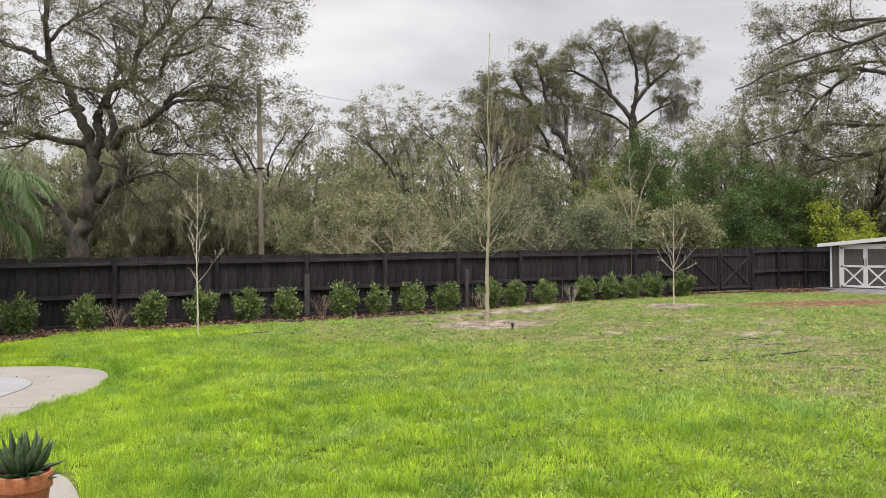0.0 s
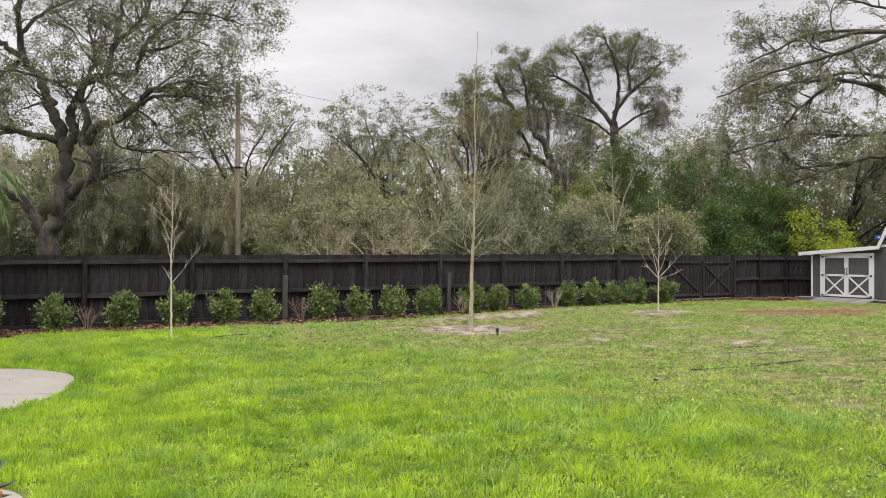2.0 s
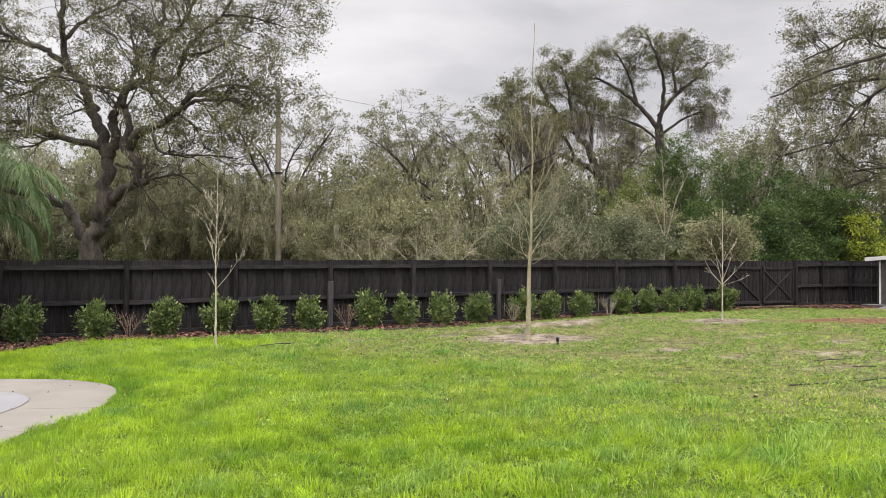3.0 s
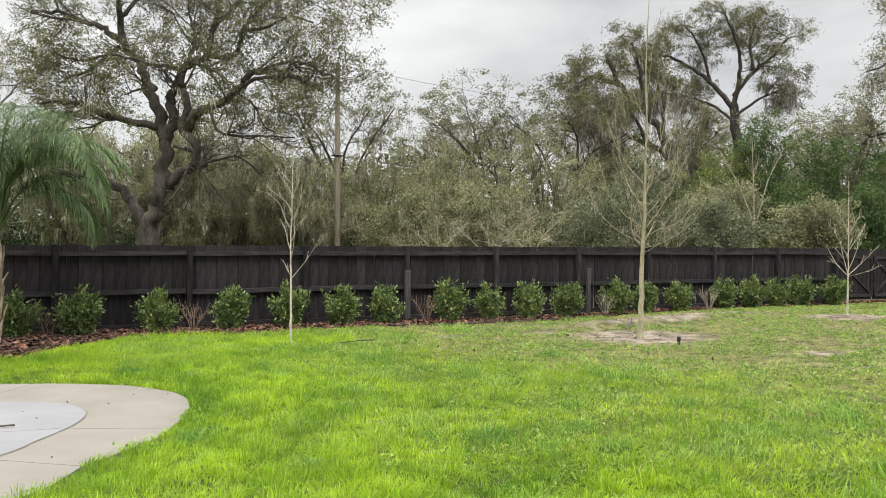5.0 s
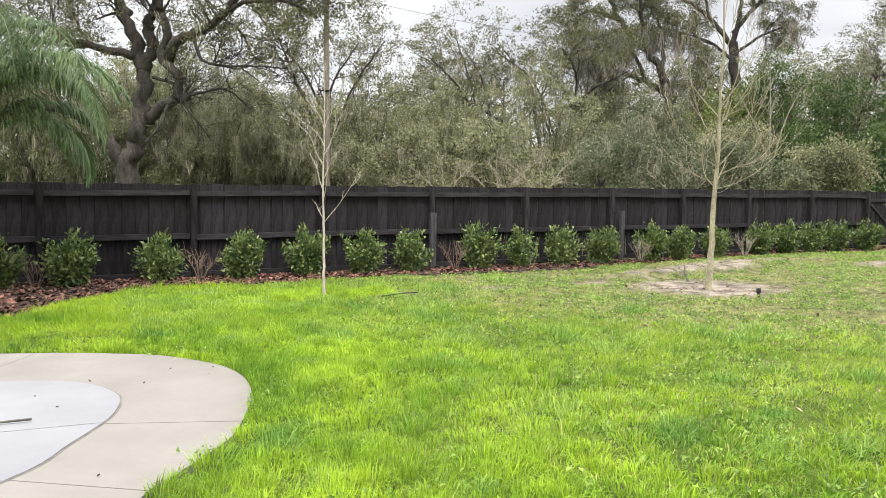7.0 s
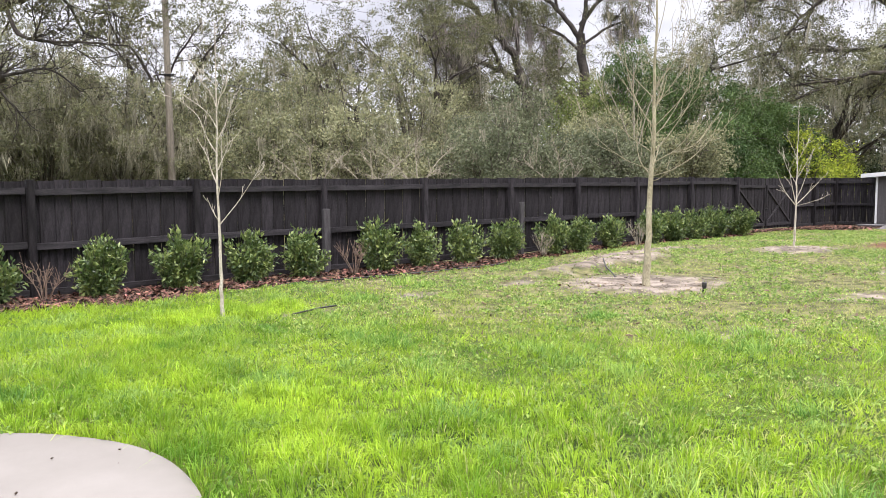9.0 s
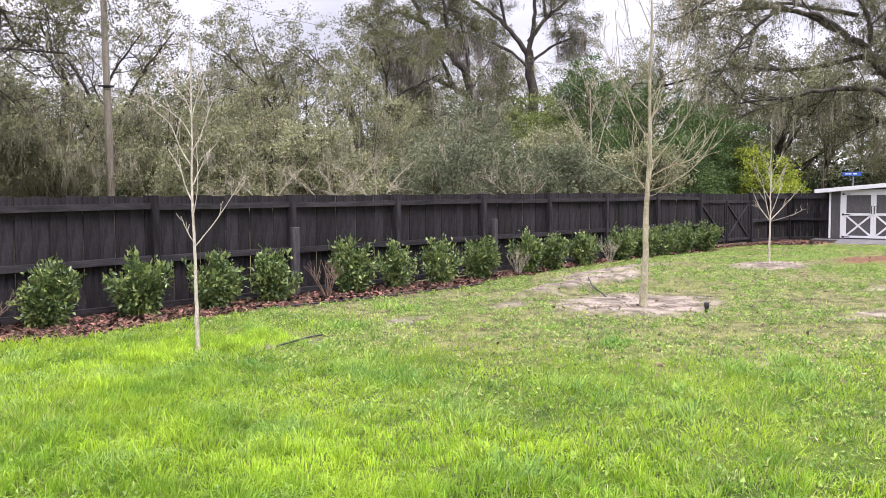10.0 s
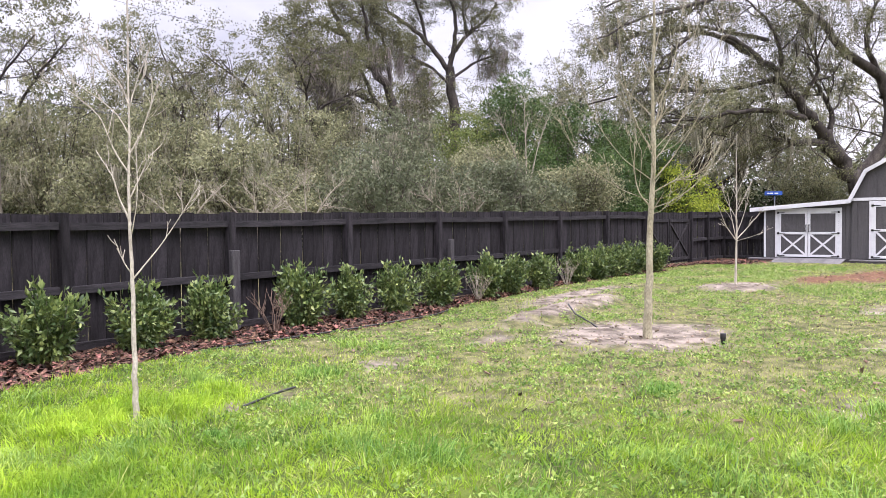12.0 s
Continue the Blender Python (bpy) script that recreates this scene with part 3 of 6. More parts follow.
def ground_z(x, y):
    x, y = np.asarray(x, dtype=float), np.asarray(y, dtype=float)
    z = -0.17 - 0.125 * step(5, 12, y) + 0.115 * step(10.2, 18, x) - 0.03 * step(17, 21, y)
    z = z + 0.012 * ripple(x, y, 0.8) * step(0, 3, x)
    z = z + 0.035 * np.clip(blob(x, y, 10.0, 15.6, 1.7, 1.4), 0, 0.8) + 0.06 * blob(x, y, 17.3, 16.6, 1.5, 1.0)
    z = z + 0.20 * np.clip(blob(x, y, 12.0, 17.85 + 0.1 * (x - 12), 3.0, 0.5), 0, 0.7) + 0.06 * blob(x, y, 14.5, 18.9, 2.4, 0.5)
    z = z + (0.022 + 0.03 * blob(x, y, 12.0, 17.85 + 0.1 * (x - 12), 3.0, 0.5)) * sand_mask(x, y) * ripple(x, y, 2.6, 0.4)
    z = z - 0.24 * step(-0.02, 0.25, y - bed_edge(x)) * step(23.3, 22.6, x) * step(24.5, 23.5, y)
    return np.minimum(z, SLAB_TOP - 0.015 + 0.28 * np.maximum(slab_gap(x, y) - 0.30, 0))


def build_ground():
    def axis(lo, hi, fine, out):
        mid = np.arange(lo, hi + 1e-6, fine)
        far = np.array([1.5, 4, 9, 18, 35, 70, 140, 300, 600, 1200, 2500])
        return np.concatenate([lo - far[::-1], mid, hi + far])
    xs, ys = axis(-5, 31, 0.2, 0), axis(3, 23, 0.2, 0)
    X, Y = np.meshgrid(xs, ys)
    Z = ground_z(X, Y)
    Z = np.where(inside(X, Y, SLAB), -0.40, Z)
    V = np.stack([X, Y, Z], axis=-1).reshape(-1, 3)
    w, h = len(xs), len(ys)
    i = (np.arange(h - 1)[:, None] * w + np.arange(w - 1)[None, :]).reshape(-1, 1)
    me = raw_mesh("ground", V, i + np.array([[0, 1, w + 1, w]]), GROUND, True)
    for name, f in (("sand", sand_mask), ("clay", clay_mask), ("dry", dry_mask)):
        a = me.attributes.new(name, "FLOAT", "POINT")
        a.data.foreach_set("value", np.asarray(f(X, Y), dtype=np.float32).ravel())
    tagged(new("ground", me), "lawn ground, lush turf turning dry and sandy", "ground", kind="structure")


build_ground()


def ribbon_solid(outline, top, bottom):
    """An upright prism with the given outline."""
    bm = bmesh.new()
    a = [bm.verts.new((x, y, top)) for x, y in outline]
    b = [bm.verts.new((x, y, bottom)) for x, y in outline]
    bm.faces.new(a)
    n = len(a)
    for i in range(n):
        bm.faces.new((a[i], b[i], b[(i + 1) % n], a[(i + 1) % n]))
    bmesh.ops.recalc_face_normals(bm, faces=bm.faces)
    return bm


def clip_poly(poly, px, py, nx, ny):
    """The side of a polygon towards which (nx, ny) points, seen from (px, py)."""
    out = []
    for a, b in zip(poly, np.roll(poly, -1, axis=0)):
        da, db = (a[0] - px) * nx + (a[1] - py) * ny, (b[0] - px) * nx + (b[1] - py) * ny
        if da >= 0:
            out.append(tuple(a))
        if (da >= 0) != (db >= 0):
            t = da / (da - db)
            out.append((a[0] + (b[0] - a[0]) * t, a[1] + (b[1] - a[1]) * t))
    return np.array(out)


def build_slab():
    slab = thing("patio_slab", 0, 0, 0, label="curved beige concrete patio slab with a pale concrete centre", category="patio", kind="structure")
    g = 0.006
    # the outer apron is cut by two saw joints; the paler centre lies 6 mm higher inside it
    cuts = [(0.87, 11.21, 0.358, 0.934), (0.11, 10.18, 0.583, 0.812)]
    a = clip_poly(SLAB, cuts[0][0], cuts[0][1] + g, cuts[0][2], cuts[0][3])
    b = clip_poly(clip_poly(SLAB, cuts[0][0], cuts[0][1] - g, -cuts[0][2], -cuts[0][3]), cuts[1][0], cuts[1][1] + g, cuts[1][2], cuts[1][3])
    c = clip_poly(clip_poly(SLAB, cuts[1][0], cuts[1][1] - g, -cuts[1][2], -cuts[1][3]), cuts[0][0], cuts[0][1] - g, -cuts[0][2], -cuts[0][3])
    for poly in (a, b, c):
        part("apron_panel", ribbon_solid(poly, SLAB_TOP, SLAB_TOP - 0.12), slab, mat=CONCRETE)
    part("joint_bed", ribbon_solid(SLAB * 0.998 + np.array([-0.01, 0.02]), SLAB_TOP - 0.008, SLAB_TOP - 0.10), slab, mat=JOINT)
    rim = INNER.copy()
    part("centre_joint", ribbon_solid(rim, SLAB_TOP + 0.003, SLAB_TOP - 0.05), slab, mat=JOINT)
    core = INNER + (np.array([-4, 12.2]) - INNER) * 0.004
    for s in (1, -1):
        part("centre_panel", ribbon_solid(clip_poly(core, 0.01, 11.55 + s * g, 0.09 * s, 0.996 * s), SLAB_TOP + 0.008, SLAB_TOP - 0.05), slab, "pale grey concrete", CONCRETE_PALE)
    bm = bar((-0.79, 13.72, SLAB_TOP), (-0.47, 14.30, SLAB_TOP), 0.003, 0.008)
    part("saw_joint", bm, slab, mat=JOINT)
    pad = thing("stepping_pad", 0, 0, 0, label="small rounded beige concrete pad in the grass", category="paving", kind="structure")
    edge = smooth_line([(-1.9, 3.6), (-0.6, 3.5), (0.2, 4.2), (0.33, 5.2), (0.33, 6.0), (0.23, 6.45), (-0.05, 6.62), (-0.8, 6.6), (-1.9, 6.5)], 6)
    bm = ribbon_solid(edge, -0.15, -0.30)
    part("pad_panel", bm, pad, mat=CONCRETE)


build_slab()


# ---- the fence ----
POSTS = [-8.4, -5.77, -3.15, -0.53, 2.11, 4.71, 7.28, 9.80, 12.39, 14.84, 17.40, 20.09, 22.8]
GATE_R, POST_R, CORNER = 26.65, 28.3, 30.1


def fence_top(x):
    return np.interp(x, [-9, 0, 5, 10, 15, 20, 30], [1.445, 1.455, 1.492, 1.532, 1.575, 1.61, 1.645])


def fence_foot(x):
    return np.interp(x, [-9, 0, 5, 10, 15, 23, 30], [-0.40, -0.38, -0.36, -0.33, -0.27, -0.21, -0.2])


def picket_mesh(width, height):
    """A board with a worn, slightly chamfered top."""
    bm = a_box(-width / 2, width / 2, -0.012, 0.012, 0, height)
    for v in bm.verts:
        if v.co.y < 0:
            v.co.x *= 1 - 0.034 / width
    for v in bm.verts:
        if v.co.z > height / 2:
            v.co.z -= 0.012 * abs(v.co.x) / width
    me = bpy.data.meshes.new("picket")
    bm.to_mesh(me)
    bm.free()
    me.materials.append(FENCE)
    return me


def beam_mesh(name, sx, sy, sz, mat, bevel=0.006):
    bm = a_box(-sx / 2, sx / 2, -sy / 2, sy / 2, 0, sz, bevel)
    me = bpy.data.meshes.new(name)
    bm.to_mesh(me)
    bm.free()
    me.materials.append(mat)
    return me


FENCE_Y = 21.165
fence = thing("fence", 0, FENCE_Y, 0, label="black-stained wooden board fence with posts and rails", category="fence", kind="structure")
rng_f = random.Random(4)
PICKET = picket_mesh(0.226, 1.84)
POST = beam_mesh("post", 0.115, 0.15, 1.88, FENCE)


def fence_piece(name, me, x, y, z, ry=0, rz=0, rx=0, sx=1, sz=1):
    ob = new(name, me)
    ob.parent = fence
    ob.matrix_basis = pose(x, y, z, rx, ry, rz) @ Matrix.Diagonal((sx, 1, sz, 1))
    return ob


def rail(a, b, z0, z1, y, height=0.10):
    """A two-by-four rail between two posts, a little bowed by age."""
    n = 6
    bm = bmesh.new()
    sag = rng_f.uniform(-0.012, 0.012)
    rings = []
    for i in range(n + 1):
        f = i / n
        x, z = a + (b - a) * f, z0 + (z1 - z0) * f + sag * math.sin(math.pi * f)
        rings.append([bm.verts.new((x, y + dy, z + dz)) for dy, dz in ((-0.058, 0), (0.030, 0), (0.030, height), (-0.058, height))])
    for p, q in zip(rings, rings[1:]):
        for i in range(4):
            bm.faces.new((p[i], q[i], q[(i + 1) % 4], p[(i + 1) % 4]))
    bm.faces.new(rings[0]), bm.faces.new(list(reversed(rings[-1])))
    bmesh.ops.recalc_face_normals(bm, faces=bm.faces)
    part("rail", bm, fence, mat=FENCE_RAIL)


stops = POSTS + [GATE_R, POST_R, CORNER]
for px in stops:
    fence_piece("post", POST, px, -0.03, float(fence_foot(px)) - 0.03, rng_f.uniform(-0.6, 0.6), 0, 0, rng_f.uniform(0.95, 1.1),
                (float(fence_top(px)) - float(fence_foot(px)) + 0.035) / 1.88)
for a, b in zip(stops, stops[1:]):
    if a == 22.8:
        continue
    ta, tb = float(fence_top(a)), float(fence_top(b))
    fa, fb = float(fence_foot(a)), float(fence_foot(b))
    j = rng_f.uniform(-0.015, 0.015)
    rail(a + 0.06, b - 0.06, ta - 0.225 + j, tb - 0.225 - j, 0.0)
    rail(a + 0.06, b - 0.06, ta - 1.065 + j, tb - 1.065 - j, 0.0)
    rail(a + 0.06, b - 0.06, fa + 0.045, fb + 0.045, 0.0)
x, lap = POSTS[0], 0
while x < CORNER:
    if not 22.85 < x < 26.6:
        fence_piece("picket", PICKET, x, (0.042, 0.064)[lap % 2] + rng_f.uniform(-0.003, 0.003), float(fence_foot(x)) + 0.015, rng_f.uniform(-0.16, 0.16), 0, 0, rng_f.uniform(1.055, 1.085),
                    (float(fence_top(x)) - float(fence_foot(x)) - 0.015 + rng_f.uniform(-0.016, 0.010)) / 1.84)
    x, lap = x + 0.234, lap + 1
# the return that runs back to the shed
for i in range(8):
    fence_piece("picket", PICKET, CORNER + 0.06, -0.12 - 0.234 * i, -0.18, 0, 90, 0, 1.02, (1.82 + rng_f.uniform(-0.008, 0.006)) / 1.84)
for z in (-0.14, 0.58, 1.42):
    bm = a_box(CORNER - 0.02, CORNER + 0.03, -1.75, -0.06, z, z + 0.10, 0.004)
    part("rail", bm, fence, mat=FENCE_RAIL)
# two short props against the fence
for sx, h, w in ((7.24, 1.30, 1.15), (12.66, 1.30, 0.9)):
    prop = tagged(new("short_post", beam_mesh("short_post", 0.125 * w, 0.10, h, GREY_POST, 0.008)), "short weathered grey post standing against the fence", "post", "short posts at the fence")
    prop.matrix_basis = pose(sx, FENCE_Y - 0.16, float(fence_foot(sx)) - 0.03, 0, 0.5, 2)


def build_gate():
    """A double gate in the fence line, each leaf framed and braced."""
    gate = thing("gate", 0, FENCE_Y, 0, label="black-stained double board gate with diagonal braces", category="gate", kind="structure")
    x0, x1 = 22.87, 26.59
    mid = (x0 + x1) / 2
    top = 1.60
    for a, b, flip in ((x0, mid - 0.02, 1), (mid + 0.02, x1, -1)):
        leaf = thing("gate_leaf", 0, 0, 0)
        leaf.parent = gate
        n = 8
        w = (b - a) / n
        for i in range(n):
            cx = a + w * (i + 0.5)
            o = new("picket", PICKET)
            o.parent = leaf
            o.matrix_basis = pose(cx, 0.03, -0.13, 0, rng_f.uniform(-0.2, 0.2), 0) @ Matrix.Diagonal((w / 0.234 * 1.0, 1, (top + 0.13 + rng_f.uniform(-0.01, 0.01)) / 1.84, 1))
        for z in (-0.04, 1.27):
            part("frame_rail", a_box(a, b, -0.025, 0.018, z, z + 0.10, 0.005), leaf, mat=FENCE_RAIL)
        for sx in (a, b - 0.09):
            part("frame_stile", a_box(sx, sx + 0.09, -0.029, 0.018, -0.04, 1.37, 0.005), leaf, mat=FENCE)
        for lo, hi in (((a + 0.09, 0.08), (b - 0.09, 1.25)), ((a + 0.09, 1.25), (b - 0.09, 0.08))):
            d = Vector((hi[0] - lo[0], 0, hi[1] - lo[1]))
            ang = math.degrees(math.atan2(d.z, d.x))
            bm = a_box(0, d.length, -0.02, 0.014, -0.035, 0.035, 0.004)
            bmesh.ops.transform(bm, matrix=pose(lo[0], 0.0 if lo[1] < 0.5 else -0.004, lo[1], 0, -ang, 0), verts=bm.verts)
            if (flip > 0) == (lo[1] > 0.5) or flip < 0:
                part("brace", bm, leaf, mat=FENCE_RAIL)
            else:
                bm.free()
    part("latch", a_box(mid - 0.10, mid + 0.10, -0.05, -0.03, 0.55, 0.58, 0.004), gate, "black iron latch", BLACK_IRON)


build_gate()


# ---- the mulch bed ----
def build_bed():
    rng = np.random.default_rng(11)
    xs = np.arange(-9, 22.75, 0.15)
    rows = np.linspace(0, 1, 9)
    Y = bed_edge(xs)[None, :] * (1 - rows[:, None]) + (FENCE_Y + 0.15) * rows[:, None]
    X = np.broadcast_to(xs, Y.shape)
    Z = ground_z(X, bed_edge(X) - 0.3) - 0.05 + 0.045 * np.sin(np.pi * np.clip(rows * 1.6, 0, 1))[:, None] + 0.03 * (rows[:, None]) + 0.015 * ripple(X, Y, 3.0)
    Z[0] -= 0.05
    V = np.stack([X, Y, Z], axis=-1).reshape(-1, 3)
    w = len(xs)
    i = (np.arange(len(rows) - 1)[:, None] * w + np.arange(w - 1)[None, :]).reshape(-1, 1)
    bed = tagged(new("mulch_bed", raw_mesh("mulch_bed", V, i + np.array([[0, 1, w + 1, w]]), MULCH_BED, True)), "strip of red-brown bark mulch along the fence", "mulch bed", kind="structure")
    n = 17000
    px = rng.uniform(-4, 22.6, n)
    r = rng.random(n) ** 1.2
    lo = bed_edge(px)
    py = lo + (FENCE_Y - 0.06 - lo) * r + rng.normal(size=n) * 0.03
    f = np.clip((py - lo) / (FENCE_Y + 0.15 - lo), 0, 1)
    pz = ground_z(px, lo - 0.3) - 0.05 + 0.045 * np.sin(np.pi * np.clip(f * 1.6, 0, 1)) + 0.03 * f + 0.015 * ripple(px, py, 3.0) + 0.008
    V, F = chips(np.stack([px, py, pz], axis=1), rng, 0.125, 0.055)
    tagged(new("mulch_chips", raw_mesh("mulch_chips", V, F, MULCH)), "loose red-brown bark chips", "mulch", kind="stuff")
    # the drift of leaves at the gate and in front of the shed
    n = 2600
    px = np.concatenate([rng.uniform(26.3, 29.2, n), rng.uniform(22.6, 26.5, 500)])
    py = np.concatenate([np.minimum(21.0, 20.2 + rng.normal(size=n) * 0.5), 20.9 + rng.normal(size=500) * 0.15])
    V, F = chips(np.stack([px, py, ground_z(px, py) + 0.03 + 0.03 * rng.random(len(px))], axis=1), rng, 0.10, 0.06)
    tagged(new("leaf_drift", raw_mesh("leaf_drift", V, F, MULCH)), "drift of red-brown fallen leaves", "leaves", kind="stuff")


def chips(pts, rng, length, width):
    """Thin curled slabs lying at odd angles: wedge-shaped, five faces each."""
    n = len(pts)
    a = rng.uniform(0, 2 * np.pi, n)
    tilt = rng.normal(size=n) * 0.35
    d = np.stack([np.cos(a) * np.cos(tilt), np.sin(a) * np.cos(tilt), np.sin(tilt)], axis=1)
    s = np.stack([-np.sin(a), np.cos(a), rng.normal(size=n) * 0.35], axis=1)
    up = np.cross(d, s)
    L = (length * rng.uniform(0.4, 1.5, n))[:, None] / 2
    W = (width * rng.uniform(0.5, 1.5, n))[:, None] / 2
    t = up * 0.007
    V = np.stack([pts - d * L - s * W, pts + d * L - s * W * 0.7, pts + d * L * 0.8 + s * W, pts - d * L * 0.9 + s * W * 0.8,
                  pts - d * L - s * W - t, pts + d * L - s * W * 0.7 - t, pts + d * L * 0.8 + s * W - t, pts - d * L * 0.9 + s * W * 0.8 - t], axis=1).reshape(-1, 3)
    i = np.arange(n)[:, None] * 8
    F = np.concatenate([i + np.array([f]) for f in ([0, 1, 2, 3], [0, 4, 5, 1], [2, 6, 7, 3])])
    return V, F


build_bed()


# ---- the shed ----
def build_shed():
    """A gambrel-roofed shed with a lean-to; both fronts face the lawn, in the plane x = 0 of the thing."""
    shed = thing("shed", 29.27, -0.10, -0.05, label="grey garden shed with white trim, gambrel roof and lean-to", category="shed")

    def siding(name, outline, x):
        """A wall of grooved vertical boards, its outline in y, z."""
        def prism(poly, x0, x1):
            bm = bmesh.new()
            a = [bm.verts.new((x0, p[0], p[1])) for p in poly]
            b = [bm.verts.new((x1, p[0], p[1])) for p in poly]
            bm.faces.new(a), bm.faces.new(list(reversed(b)))
            for i in range(len(a)):
                bm.faces.new((a[i], b[i], b[(i + 1) % len(a)], a[(i + 1) % len(a)]))
            bmesh.ops.recalc_face_normals(bm, faces=bm.faces)
            return bm
        wall = part(name, prism(outline, x + 0.01, x + 0.08), shed, mat=SHED_GREY)
        ys = [p[0] for p in outline]
        y, hi = min(ys), max(ys)
        o = np.array(outline)
        while y < hi - 0.01:
            e = min(y + 0.2, hi)
            strip = clip_poly(clip_poly(o, y + 0.006, 0, 1, 0), e - 0.006, 0, -1, 0)
            if len(strip) > 2:
                part("siding_board", prism(strip, x, x + 0.0095), wall, mat=SHED_GREY)
            y = e
        return wall

    y_in, y_out, y_far = 16.58, 19.46, 13.40
    # lean-to
    siding("lean_to_wall", [(y_in, 0.0), (y_out, 0.0), (y_out, 1.74), (y_in, 1.95)], 0.02)
    part("lean_to_side", a_box(0.10, 3.2, y_out - 0.08, y_out - 0.005, 0, 1.72), shed, mat=SHED_GREY)
    bm = bmesh.new()
    box(bm, -0.16, 3.4, y_in, y_out + 0.44, 0, 0.03)
    for v in bm.verts:
        v.co.z += 2.02 - (v.co.y - y_in) * 0.073
    part("lean_to_roof", bm, shed, "pale roll roofing", ROOF)
    bm = bmesh.new()
    box(bm, -0.19, -0.16, y_in + 0.02, y_out + 0.47, -0.11, 0.035, 0.004)
    for v in bm.verts:
        v.co.z += 2.02 - (v.co.y - y_in) * 0.073
    part("fascia", bm, shed, "white fascia board", WHITE)
    bm = a_box(-0.16, 3.4, y_out + 0.443, y_out + 0.47, 1.69, 1.79, 0.004)
    part("fascia", bm, shed, "white fascia board", WHITE)
    part("corner_board", a_box(-0.02, 0.09, y_out - 0.05, y_out + 0.012, 0.0, 1.70, 0.004), shed, "white corner board", WHITE)
    part("base_beam", a_box(0.0, 3.3, y_far, y_out, -0.22, -0.004), shed, "dark skirting", GREY_POST)

    def doors(y0, y1, z0, z1, x, mid):
        """A framed pair of doors, each leaf with a mid rail and a cross below."""
        fw = 0.11
        part("door_frame", a_box(x - 0.03, x + 0.02, y1 - 0.001, y1 + fw, z0 - 0.02, z1 + fw, 0.004), shed, "white door casing", WHITE)
        part("door_frame", a_box(x - 0.03, x + 0.02, y0 - fw, y0 + 0.001, z0 - 0.02, z1 + fw, 0.004), shed, "white door casing", WHITE)
        part("door_frame", a_box(x - 0.034, x + 0.02, y0, y1, z1, z1 + fw, 0.004), shed, "white door casing", WHITE)
        ym = (y0 + y1) / 2
        for a, b, hinge in ((y0 + 0.005, ym - 0.004, -1), (ym + 0.004, y1 - 0.005, 1)):
            leaf = part("door", a_box(x - 0.010, x + 0.02, a, b, z0, z1), shed, "grey shed door with white battens", SHED_GREY)
            t = 0.085
            xf0, xf1 = x - 0.032, x - 0.011
            part("batten", a_box(xf0, xf1, a, a + t, z0, z1, 0.003), leaf, "white batten", WHITE)
            part("batten", a_box(xf0, xf1, b - t, b, z0, z1, 0.003), leaf, "white batten", WHITE)
            for z in (z0, mid - t / 2, z1 - t):
                part("batten", a_box(xf0 - 0.002, xf1, a + t, b - t, z, z + t, 0.003), leaf, "white batten", WHITE)
            lo, hi = z0 + t, mid - t / 2
            for p, q, dx in (((a + t, lo), (b - t, hi), 0.0), ((a + t, hi), (b - t, lo), 0.003)):
                part("cross_batten", bar((x - 0.020 + dx, p[0], p[1]), (x - 0.020 + dx, q[0], q[1]), 0.06, 0.016), leaf, "white batten", WHITE)
            hy = a if hinge < 0 else b
            for z in (z0 + 0.04, mid, z1 - 0.04):
                s = -hinge
                bm = a_box(xf0 - 0.012, xf0 - 0.003, min(hy + s * 0.22, hy - s * 0.05), max(hy + s * 0.22, hy - s * 0.05), z - 0.012, z + 0.012, 0.002)
                box(bm, xf0 - 0.014, xf0 - 0.003, min(hy + s * 0.02, hy - s * 0.05), max(hy + s * 0.02, hy - s * 0.05), z - 0.035, z + 0.035, 0.004)
                part("strap_hinge", bm, leaf, "black iron strap hinge", BLACK_IRON)
            ky = b - 0.045 if hinge < 0 else a + 0.045
            bm = a_box(xf0 - 0.045, xf0 - 0.03, ky - 0.012, ky + 0.012, mid + 0.03, mid + 0.30, 0.004)
            for z in (mid + 0.03, mid + 0.28):
                box(bm, xf0 - 0.034, xf0 - 0.002, ky - 0.016, ky + 0.016, z, z + 0.03, 0.003)
            part("door_handle", bm, leaf, "black iron pull handle", BLACK_IRON)

    doors(17.0, 18.97, 0.03, 1.66, 0.02, 0.88)
    # barn
    ym = (y_in + y_far) / 2
    half = (y_in - y_far) / 2
    knee, eave, ridge, kz = half * 0.72, 2.03, 3.62, 2.98
    siding("barn_wall", [(y_far, 0), (y_in, 0), (y_in, eave), (ym + knee, kz), (ym, ridge), (ym - knee, kz), (y_far, eave)], -0.06)
    prof = [(half + 0.10, eave - 0.08), (knee + 0.04, kz + 0.03), (0, ridge + 0.06), (-knee - 0.04, kz + 0.03), (-half - 0.10, eave - 0.08)]
